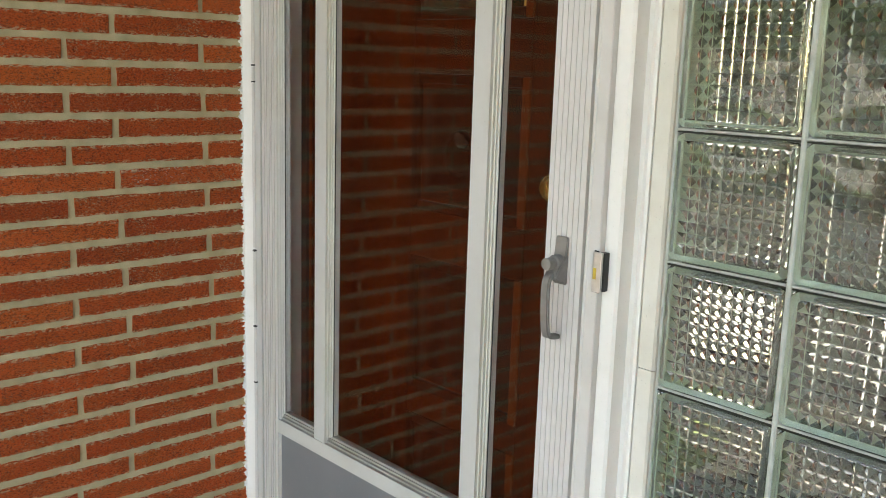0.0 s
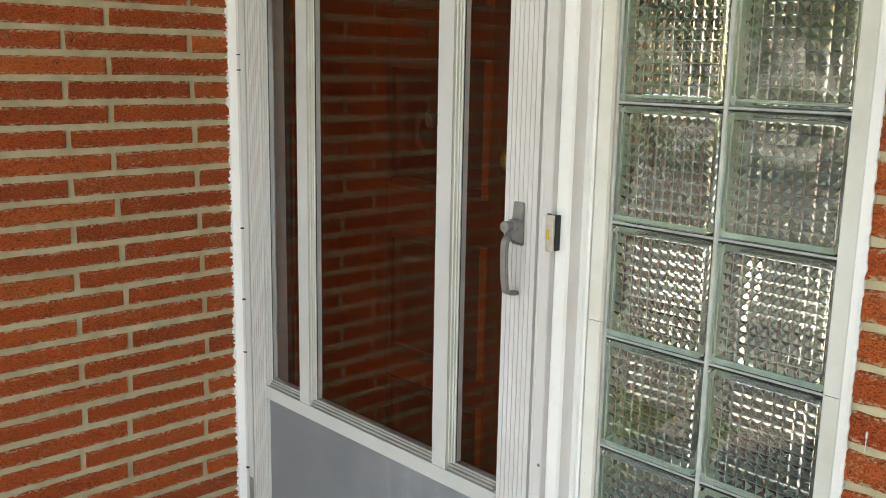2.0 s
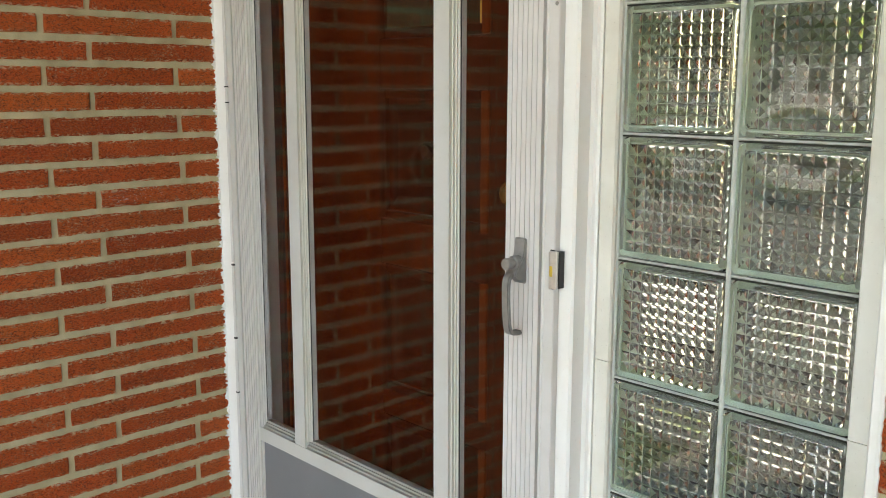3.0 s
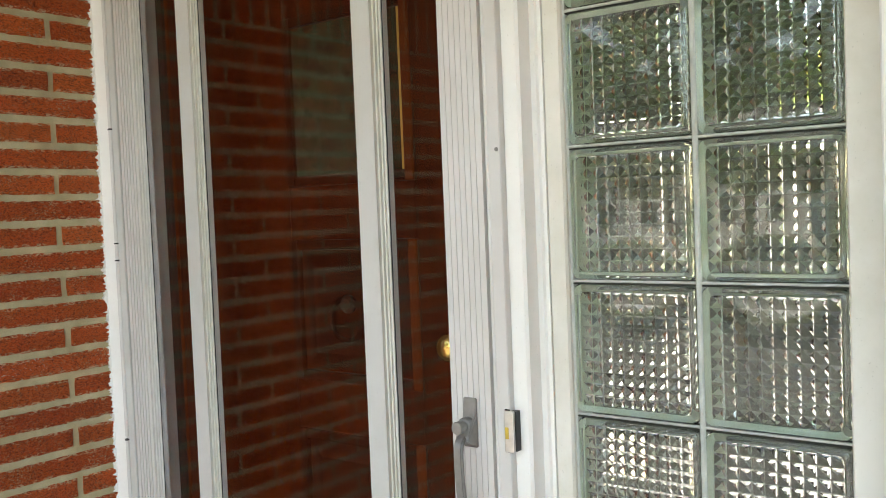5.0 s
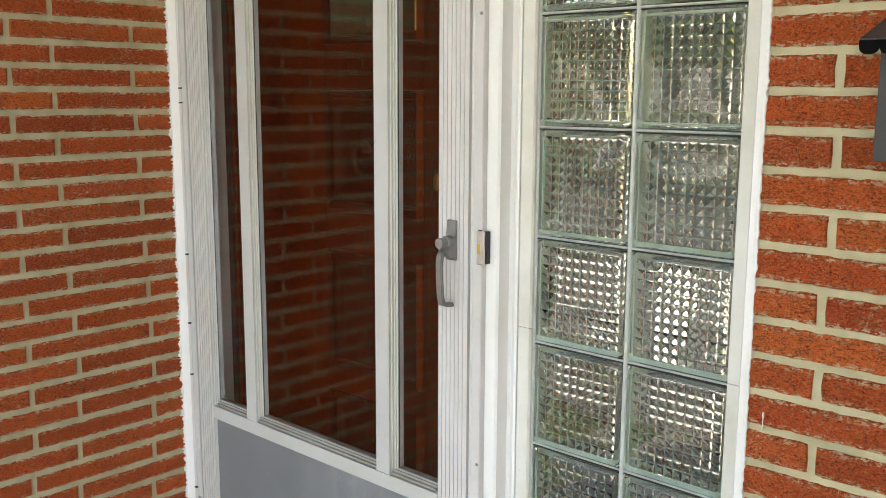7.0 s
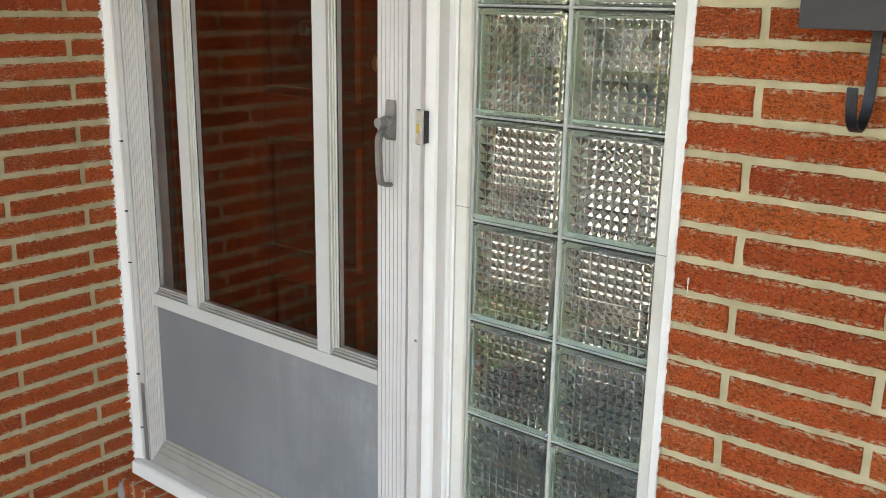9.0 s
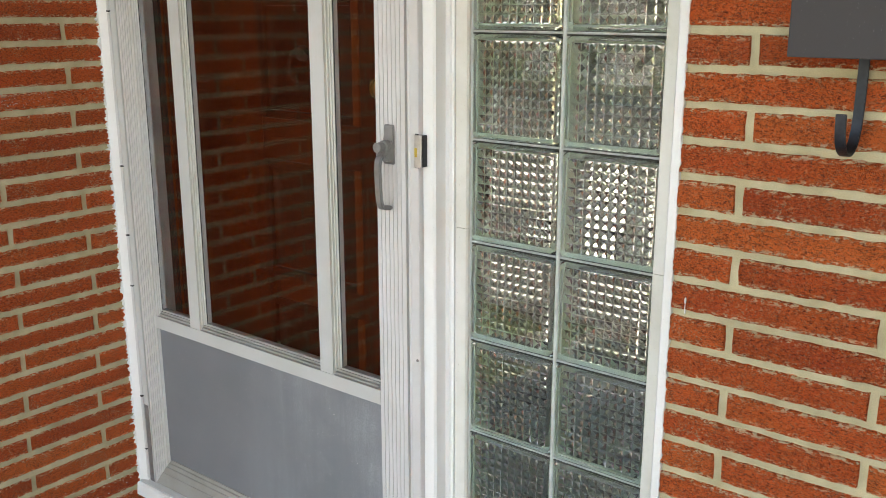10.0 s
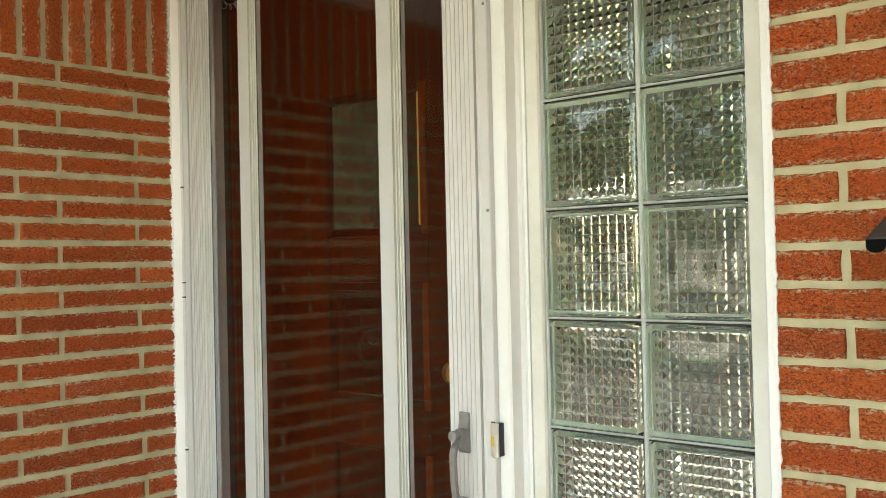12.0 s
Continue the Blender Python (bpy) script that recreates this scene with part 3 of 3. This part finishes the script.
    # handle
    flare = [(y - 0.0004, 0.924), (y - 0.0045, 0.9235), (y - 0.0065, 0.905), (y - 0.0085, 0.893), (y - 0.019, 0.879), (y - 0.0265, 0.868), (y - 0.029, 0.860), (y - 0.022, 0.8545), (y - 0.010, 0.851), (y - 0.006, 0.846), (y - 0.0004, 0.845)]
    bm = extrude(flare, 0.941, 0.966, "x")
    bmesh.ops.recalc_face_normals(bm, faces=bm.faces[:])
    bmesh.ops.bevel(bm, geom=[ed for ed in bm.edges if ed.calc_face_angle(0) > 1.2], offset=0.0015, segments=2, affect="EDGES")
    h = part("handle_plate", bm, ZINC, d, "grey cast metal handle flaring towards the pull")
    bm = bmesh.new()
    lathe(bm, [(0.0125, 0.0), (0.0125, -0.015), (0.0115, -0.0165), (0.0085, -0.017), (0.0085, -0.021), (0.0100, -0.0215), (0.0102, -0.033), (0.0094, -0.0345), (0.0001, -0.0348)], (0.953, y - 0.006, 0.882), seg=40)
    part("thumb_button", bm, ZINC, h, "round stepped push button")
    pull = [(0.953, y - 0.004 - q, z) for q, z in ((0.002, 0.866), (0.012, 0.866), (0.024, 0.864), (0.031, 0.858), (0.0335, 0.846), (0.0335, 0.828), (0.0325, 0.806), (0.031, 0.786), (0.0285, 0.770), (0.0235, 0.7615), (0.012, 0.759), (0.0, 0.758))]
    part("pull", strap(pull, 0.016, 0.008), ZINC, h, "curved grey pull")
    return d


def latch_keeper():
    k = thing("latch_keeper", "small steel latch keeper screwed on the casing", "latch")
    part("body", boxed(1.0165, -0.0650, 0.845, 1.0335, -0.0598, 0.909, 0.0015), STEEL, k, "brushed steel body")
    part("back_plate", boxed(1.0148, -0.0596, 0.8435, 1.0232, -0.0582, 0.9105), BLACK, k, "thin black back plate")
    part("side_plate", boxed(1.0237, -0.0588, 0.846, 1.0340, -0.0453, 0.908, 0.001), BLACK, k, "black side plate")
    part("sticker", boxed(1.0185, -0.0656, 0.866, 1.0245, -0.0648, 0.884), YELLOW, k, "worn yellow sticker")
    return k


def inner_door():
    d = thing("front_door", "dark stained panelled wooden front door with a glazed top light", "door")
    y = 0.070
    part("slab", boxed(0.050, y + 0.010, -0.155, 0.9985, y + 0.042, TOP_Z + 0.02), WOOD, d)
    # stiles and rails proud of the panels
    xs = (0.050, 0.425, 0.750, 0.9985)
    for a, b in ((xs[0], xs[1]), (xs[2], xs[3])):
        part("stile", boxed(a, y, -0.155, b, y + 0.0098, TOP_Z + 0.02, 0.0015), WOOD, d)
    # lit left edge of the door, painted as an orange strip
    part("edge", boxed(0.0505, y - 0.0022, -0.155, 0.060, y - 0.0002, TOP_Z + 0.02, 0.0008), ORANGE, d, "orange edge, coloured as if lit")
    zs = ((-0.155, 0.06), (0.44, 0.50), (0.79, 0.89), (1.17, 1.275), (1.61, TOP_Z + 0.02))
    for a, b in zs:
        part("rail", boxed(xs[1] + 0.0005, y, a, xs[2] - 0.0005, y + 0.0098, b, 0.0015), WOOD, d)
    for (a, b), (c, e) in zip(zs[:-1], zs[1:]):
        z0, z1, x0, x1 = b, c, xs[1], xs[2]
        if c > 1.5:
            part("light", boxed(x0 + 0.022, y + 0.002, z0 + 0.022, x1 - 0.022, y + 0.006, z1 - 0.022), DOOR_GLASS, d, "dark greenish glass")
            for tx in (x1 - 0.0265,):
                part("trim", boxed(tx, y - 0.001, z0 + 0.021, tx + 0.006, y + 0.0018, z1 - 0.021, 0.001), GOLD, d, "thin gold painted trim")
        else:
            bm = bmesh.new()
            rings = [[bm.verts.new((px, py, pz)) for px, pz in ((x0 + i, z0 + i), (x1 - i, z0 + i), (x1 - i, z1 - i), (x0 + i, z1 - i))] for i, py in ((0.024, y + 0.0095), (0.055, y + 0.003))]
            for i in range(4):
                bm.faces.new((rings[0][i], rings[0][(i + 1) % 4], rings[1][(i + 1) % 4], rings[1][i]))
            bm.faces.new(rings[1])
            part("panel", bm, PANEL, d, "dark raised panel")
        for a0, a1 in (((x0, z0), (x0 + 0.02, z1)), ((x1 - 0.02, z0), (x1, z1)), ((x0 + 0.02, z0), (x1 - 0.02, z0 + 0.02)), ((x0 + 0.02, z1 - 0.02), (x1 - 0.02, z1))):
            # right-hand moulding alone is orange: painted as the side that catches light
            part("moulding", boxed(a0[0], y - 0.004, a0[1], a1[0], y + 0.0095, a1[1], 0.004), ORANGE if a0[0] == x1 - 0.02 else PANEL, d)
    bm = bmesh.new()
    lathe(bm, [(0.026, 0.0), (0.026, -0.004), (0.011, -0.008), (0.010, -0.022), (0.020, -0.030), (0.026, -0.040), (0.024, -0.050), (0.012, -0.056)], (0.845, y - 0.0002, 0.982))
    part("knob", bm, BRASS, d, "polished brass knob", smooth=True)
    k = part("knocker_plate", lathe(bmesh.new(), [(0.018, 0.0), (0.018, -0.006), (0.012, -0.012), (0.003, -0.013)], (0.575, y + 0.002, 1.045)), BRONZE, d, "dulled bronze knocker")
    bm = bmesh.new()
    bmesh.ops.create_circle(bm, segments=8, radius=0.005, matrix=pose(0.575 + 0.040, y - 0.008, 1.015, 90))
    prof = bm.edges[:]
    bmesh.ops.spin(bm, geom=bm.verts[:] + prof, cent=(0.575, y - 0.008, 1.015), axis=(0, 1, 0), angle=2 * math.pi, steps=28, use_merge=True)
    part("knocker_ring", bm, BRONZE, k, "dulled bronze ring", smooth=True)
    return d


def safety_chain():
    """A slack, curled chain between the two doors, near their heads."""
    c = thing("safety_chain", "thin curled metal chain hanging between the two doors", "chain")
    pts = [Vector((0.050 + 0.0030 * t, 0.006 + 0.006 * math.sin(t * 0.9), 1.898 - 0.0005 * t + 0.0075 * math.sin(t * 0.55) + 0.004 * math.cos(t * 1.3))) for t in range(52)]
    bm = bmesh.new()
    for a, b in zip(pts, pts[1:]):
        cyl(bm, a, b, 0.0013, seg=6)
    part("links", bm, STEEL, c)
    part("anchor", boxed(0.0485, 0.0, 1.886, 0.056, 0.014, 1.912, 0.001), BLACK, c, "dark anchor plate")
    return c


def flecks(name, label, count, y0, y1, z0, z1, seed):
    """Thin dried spatters on the wall beside the door."""
    rng = random.Random(seed)
    bm = bmesh.new()
    for _ in range(count):
        cy, cz, r = rng.uniform(y0, y1), rng.uniform(z0, z1), rng.uniform(0.0006, 0.0024)
        top = bm.verts.new((WALL_X + 0.0016, cy, cz))
        ring = [bm.verts.new((WALL_X - 0.002, cy + r * rng.uniform(0.6, 1.7) * math.cos(a), cz + r * rng.uniform(0.4, 1.0) * math.sin(a))) for a in (0.3, 1.5, 2.6, 3.7, 5.1)]
        for i in range(5):
            bm.faces.new((ring[i], ring[(i + 1) % 5], top))
        bm.faces.new(ring)
    return tagged(part(name, bm, CREAM, None), label, "paint spatter", kind="stuff")


storm_door()
latch_keeper()
inner_door()
safety_chain()
flecks("paint_spatter", "pale dried paint spatter on a red brick", 150, -0.355, -0.22, 0.918, 0.946, 3)
flecks("paint_spatter", "pale dried paint drops on the lowest bricks", 26, -0.30, -0.09, -0.19, -0.10, 5)


# ---- glass blocks ----


def relief(bm, e, n, y, deep):
    """A square field of n x n pyramids on narrow flat seams, with blunted points; gives the cells' corners."""
    g = 2 * e / n
    corners = {(i, j): bm.verts.new((-e + i * g, y, -e + j * g)) for i in range(n + 1) for j in range(n + 1)}
    around = ((-1, -1), (1, -1), (1, 1), (-1, 1))
    for i in range(n):
        for j in range(n):
            cx, cz = -e + (i + 0.5) * g, -e + (j + 0.5) * g
            loops = [[corners[i, j], corners[i + 1, j], corners[i + 1, j + 1], corners[i, j + 1]]]
            for half, rise in ((0.455, 0.0), (0.07, 0.93)):
                loops.append([bm.verts.new((cx + su * g * half, y + deep * rise, cz + sv * g * half)) for su, sv in around])
            tip = bm.verts.new((cx, y + deep, cz))
            for k in range(4):
                for a, b in zip(loops, loops[1:]):
                    bm.faces.new((a[k], a[(k + 1) % 4], b[(k + 1) % 4], b[k]))
                bm.faces.new((loops[-1][k], loops[-1][(k + 1) % 4], tip))
    return corners


def glass_block():
    """One hollow pressed block, centred on its origin: clear face, waffle relief inside, back shell."""
    b = thing("glass_block", "clear greenish glass block with a pressed waffle relief", "glass block", "glass blocks beside the door")
    h, e, n = 0.0975, 0.0865, 10
    bm = bmesh.new()
    # outer face: a rounded rim that turns back to the joint, a fine groove, then a softly pillowed field
    outer = [(h, 0.020), (h, 0.006), (h - 0.0012, 0.003), (h - 0.003, 0.0012), (h - 0.0065, 0.0), (h - 0.0095, 0.0003), (h - 0.0108, 0.0016), (h - 0.0122, 0.0004), (h - 0.015, 0.0)]
    field = outer[-1][0]
    outer += [(field * k / 10, None) for k in range(9, 0, -1)]
    rings = []
    for r, y in outer:
        c = 0.010 * r / h
        ring = []
        for q in range(4):
            turn = Matrix.Rotation(q * math.pi / 2, 2)
            flat = [Vector((r, (r - c) * k / 3)) for k in range(-3, 3)]
            bend = [Vector((r - c + c * math.cos(a), r - c + c * math.sin(a))) for a in (0, math.pi / 8, math.pi / 4, math.pi * 3 / 8)]
            for p in flat + bend:
                u, v = turn @ p
                dome = 0.0 if y is not None else -0.0017 * (1 - (u / field) ** 2) * (1 - (v / field) ** 2)
                ring.append(bm.verts.new((u, dome if y is None else y, v)))
        rings.append(ring)
    m = len(rings[0])
    for a, c in zip(rings, rings[1:]):
        for i in range(m):
            bm.faces.new((a[i], a[(i + 1) % m], c[(i + 1) % m], c[i])).smooth = True
    bm.faces.new(rings[-1]).smooth = True
    # inner face: a grid of facetted points with creases between them
    grid = relief(bm, e, n, 0.0105, 0.0044)
    # flat rim from the relief back to the outer wall
    border = [grid[i, 0] for i in range(n + 1)] + [grid[n, j] for j in range(1, n + 1)] + [grid[i, n] for i in range(n - 1, -1, -1)] + [grid[0, j] for j in range(n - 1, 0, -1)]
    be = [bm.edges.get((border[i], border[(i + 1) % len(border)])) for i in range(len(border))]
    oe = [bm.edges.get((rings[0][i], rings[0][(i + 1) % m])) for i in range(m)]
    bmesh.ops.bridge_loops(bm, edges=be + oe)
    part("face", bm, BLOCK, b, "clear pressed glass face")
    bm = bmesh.new()
    for u0, v0, u1, v1 in ((-h, h - 0.006, h, h), (-h, -h, h, 0.006 - h), (-h, 0.006 - h, 0.006 - h, h - 0.006), (h - 0.006, 0.006 - h, h, h - 0.006)):
        box(bm, u0, 0.0205, v0, u1, 0.069, v1)
    part("edge_coat", bm, COAT, b, "pale green edge coating")
    bm = bmesh.new()
    grid = relief(bm, e, n, 0.0725, -0.0030)
    corner = [bm.verts.new((u * h, y, v * h)) for y in (0.0725, 0.084) for u, v in ((-1, -1), (1, -1), (1, 1), (-1, 1))]
    sides = [[grid[k, 0] for k in range(n + 1)], [grid[n, k] for k in range(n + 1)], [grid[n - k, n] for k in range(n + 1)], [grid[0, n - k] for k in range(n + 1)]]
    for i in range(4):
        bm.faces.new([corner[i], corner[(i + 1) % 4]] + sides[i][::-1])
        bm.faces.new((corner[i], corner[(i + 1) % 4], corner[4 + (i + 1) % 4], corner[4 + i]))
    bm.faces.new(corner[4:])
    part("back", bm, BLOCK, b, "pressed glass back")
    return b


def joints():
    """The pale joints between the blocks, as one recessed lattice."""
    j = thing("block_joint", "pale grey green mortar joints between the glass blocks", "mortar joint", kind="structure")
    z_lo, z_hi = BLOCK_Z - 5 * PITCH - 0.004, BLOCK_Z + 5 * PITCH + 0.004
    for x in (BLOCK_X - PITCH, BLOCK_X, BLOCK_X + PITCH):
        part("upright_joint", extrude([(x - 0.0042, 0.005), (x - 0.002, 0.0028), (x + 0.002, 0.0028), (x + 0.0042, 0.005), (x + 0.0042, 0.09), (x - 0.0042, 0.09)], z_lo, z_hi), GROUT, j)
    for i in range(-5, 6):
        z = BLOCK_Z + i * PITCH
        for x in (BLOCK_X - PITCH, BLOCK_X):
            # dark strips stand in for groove shade below and above each joint
            if i > -5:
                part("shade_line", boxed(x + 0.0050, 0.0036, z - 0.0040, x + PITCH - 0.0050, 0.017, z - 0.0018), JOINT_SHADE, j, "dark strip painted as shade under the joint")
            part("shade_line", boxed(x + 0.0300, 0.0042, z + 0.0036, x + PITCH - 0.0050, 0.013, z + 0.0042), JOINT_SHADE, j, "dark strip painted as shade over the joint")
            part("level_joint", extrude([(0.018, z - 0.0042), (0.018, z - 0.0016), (0.0050, z - 0.0012), (0.0030, z + 0.0004), (0.0036, z + 0.0026), (0.0100, z + 0.0036), (0.014, z + 0.0042), (0.09, z + 0.0042), (0.09, z - 0.0042)], x + 0.0043, x + PITCH - 0.0043, "x"), GROUT, j)


first = glass_block()
block_rng = random.Random(8)
for row in range(-5, 5):
    for col in (-1, 0):
        m = pose(BLOCK_X + (col + 0.5) * PITCH, 0, BLOCK_Z + (row + 0.5) * PITCH, block_rng.uniform(-0.4, 0.4), 0, block_rng.uniform(-0.4, 0.4))
        if row == -5 and col == -1:
            first.matrix_basis = m
        else:
            copy_thing(first, m)
joints()


# ---- mailbox on the brick wall ----
def mailbox():
    b = thing("mailbox", "dark grey metal mailbox with scalloped lid on brick wall", "mailbox")
    yf, yb = -0.212, WALL_Y - 0.0005
    x0, x1, z0, z1 = 1.764, 2.115, 1.086, 1.238
    part("body", boxed(x0, yf, z0, x1, yb, z1 - 0.004, 0.002), BOX, b, "dark grey enamelled body")
    # lid slopes to the front and ends in a scalloped apron
    xa, xb, n = x0 - 0.020, x1 + 0.020, 17
    part("lid", extrude([(yf - 0.014, 1.2275), (yf - 0.0135, 1.2305), (yb, 1.264), (yb, 1.2605)], xa, xb, "x"), BOX, b, "sloping lid")
    w = (xb - xa) / n
    pts = [(xa, 1.2285), (xa, 1.220)]
    for i in range(n):
        for k in range(1, 9):
            a = math.pi * k / 8
            pts.append((xa + (i + 0.5 - 0.5 * math.cos(a)) * w, 1.220 - 0.0085 * math.sin(a)))
    pts.append((xb, 1.2285))
    # shadow under the lid is painted as the apron's black
    part("apron", extrude(pts, yf - 0.0155, yf - 0.0137, "y"), MATTE, b, "scalloped lid edge, painted black as in shade")
    for hx in (1.838, 2.04):
        path = [(hx, WALL_Y - 0.004, 1.088), (hx, WALL_Y - 0.004, 1.04), (hx, WALL_Y - 0.005, 1.005), (hx, WALL_Y - 0.010, 0.985), (hx, WALL_Y - 0.020, 0.970), (hx, WALL_Y - 0.036, 0.961), (hx, WALL_Y - 0.054, 0.962), (hx, WALL_Y - 0.070, 0.972), (hx, WALL_Y - 0.080, 0.988), (hx, WALL_Y - 0.084, 1.018)]
        part("paper_hook", strap(path, 0.0135, 0.0035), IRON, b, "curled dark iron hook")
    return b


def paint_drip():
    bm = bmesh.new()
    lathe(bm, [(0.0004, -0.003), (0.0014, -0.002), (0.0017, 0.0)], (1.6145, WALL_Y - 0.0002, 0.708), seg=10)
    for v in bm.verts:
        v.co.z = 0.708 + (v.co.z - 0.708) * 3.6
    box(bm, 1.6140, WALL_Y - 0.0022, 0.686, 1.6150, WALL_Y + 0.004, 0.702, 0.0004)
    return tagged(part("paint_drip", bm, WHITE, None, smooth=True), "dried white paint drip on a brick", "paint drip")


def mortar_lump():
    """A rough dab of mortar in the corner below the sill."""
    rng = random.Random(12)
    bm = bmesh.new()
    bmesh.ops.create_icosphere(bm, subdivisions=3, radius=1.0)
    for v in bm.verts:
        r = 1 + rng.uniform(-0.22, 0.22)
        v.co = Vector((WALL_X + 0.002 + v.co.x * 0.013 * r, WALL_Y + 0.002 + v.co.y * 0.014 * r, -0.256 + v.co.z * 0.042 * r))
    return tagged(part("mortar_lump", bm, FLOORM, None, smooth=True), "rough grey dab of mortar in the brick corner", "mortar lump")


mailbox()
paint_drip()
mortar_lump()


# ---- bricks ----
def brick_mesh(length, height, seed):
    """A rough-faced brick: ragged front outline, rounded arris, plain sides; front at y = 0 towards -y."""
    rng = random.Random(seed)
    nx = max(2, round(length / 0.011))
    ring = []
    for i in range(nx):
        ring.append((-length / 2 + length * i / nx, -height / 2))
    ring += [(length / 2, -height / 2), (length / 2, 0.0)]
    for i in range(nx):
        ring.append((length / 2 - length * i / nx, height / 2))
    ring += [(-length / 2, height / 2), (-length / 2, 0.0)]
    verts, faces, n = [], [], len(ring)
    for grow, y, j in ((-0.0015, 0.0, 0.0013), (0.0, 0.003, 0.0013), (0.0, 0.02, 0.0)):
        for x, z in ring:
            sx = grow if x > 0 else -grow
            sz = grow if z > 0 else -grow
            gx = sx if abs(abs(x) - length / 2) < 1e-6 else 0.0
            gz = sz if abs(abs(z) - height / 2) < 1e-6 else 0.0
            verts.append((x + gx + rng.uniform(-j, j), y + rng.uniform(-j, j) * 0.8, z + gz + rng.uniform(-j, j)))
    for k in range(2):
        for i in range(n):
            a, b = k * n + i, k * n + (i + 1) % n
            faces.append((b, a, a + n, b + n))
    faces.append(tuple(range(n)))
    me = bpy.data.meshes.new("brick")
    me.from_pydata(verts, [], faces)
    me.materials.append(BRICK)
    me.validate()
    return me


MESHES = {}
brick_rng = random.Random(21)


def lay(parent, length, height, m):
    if length < 0.012:
        return
    key = (round(length, 3), round(height, 3), brick_rng.randrange(6))
    if key not in MESHES:
        MESHES[key] = brick_mesh(key[0], key[1], len(MESHES))
    b = new("brick", MESHES[key])
    b.parent = parent
    b.matrix_basis = m @ pose(brick_rng.uniform(-0.0004, 0.0004), brick_rng.uniform(-0.001, 0.0012), brick_rng.uniform(-0.0008, 0.0008), 0, brick_rng.uniform(-0.2, 0.2), 0)


def row_z(i):
    """Middle of a course; the lowest ones are laid a little thicker."""
    return ROW_Z + i * COURSE if i >= -13 else ROW_Z - 13 * COURSE + (i + 13) * 0.0547


def courses(z_lo, z_hi):
    for i in range(-40, 40):
        if z_lo < row_z(i) - COURSE * 0.4 and row_z(i) + COURSE / 2 < z_hi:
            yield i, row_z(i)


H = COURSE - JOINT
# wall beside the door: local x runs along +y, the face looks towards +x
for i, z in courses(FLOOR_Z, 1.712):
    even = i % 2 == 0
    y = float(np.interp(i, (-26, -20, -14, 0), (-0.170, -0.172, -0.156, -0.176)) if even else np.interp(i, (-26, -21, -13, -5), (-0.380, -0.379, -0.358, -0.377)))
    second = (-0.478 if i > -18 else -0.488) if even else -0.686
    cuts = [-0.004, y] + [second - LENGTH * k for k in range(4) if second - LENGTH * k > END_Y + 0.05] + [END_Y - JOINT / 2]
    for a, b in zip(cuts, cuts[1:]):
        lay(wall_west, a - b - JOINT, H, pose(WALL_X, (a + b) / 2, z, 0, 0, 90))
# upright course under the ceiling
y = -0.133 + 0.0557 * 2
while y > END_Y + 0.03:
    lay(wall_west, 0.305, 0.0557 - JOINT, pose(WALL_X, y - 0.0278, 1.709 + 0.1525, 0, 0, 90) @ pose(0, 0, 0, 0, 90, 0))
    y -= 0.0557
# wall past the blocks
for i, z in courses(FLOOR_Z, CEIL_Z):
    x = 1.687 if i % 2 == 0 else 1.899
    cuts = [RIGHT_X - JOINT / 2] + [x + LENGTH * k + brick_rng.uniform(-0.004, 0.004) for k in range(6) if x + LENGTH * k < 3.3] + [3.4]
    for a, b in zip(cuts, cuts[1:]):
        lay(wall_north, b - a - JOINT + 0.001, H + 0.0022, pose((a + b) / 2, WALL_Y, z))
# bricks on edge under the sill
x = WALL_X + 0.008
while x < RIGHT_X - 0.05:
    rb = new("brick", MESHES.setdefault("sill", brick_mesh(0.088, H + 0.001, 77)))
    rb.parent = wall_step
    rb.matrix_basis = pose(x + H / 2, WALL_Y, -0.2515) @ pose(0, 0, 0, 0, 90, 0)
    tb = new("brick", MESHES.setdefault("sill_top", brick_mesh(H + 0.001, 0.046, 78)))
    tb.parent = wall_step
    tb.matrix_basis = pose(x + H / 2, WALL_Y + 0.0245, -0.2075) @ pose(0, 0, 0, -90, 0, 0)
    x += COURSE
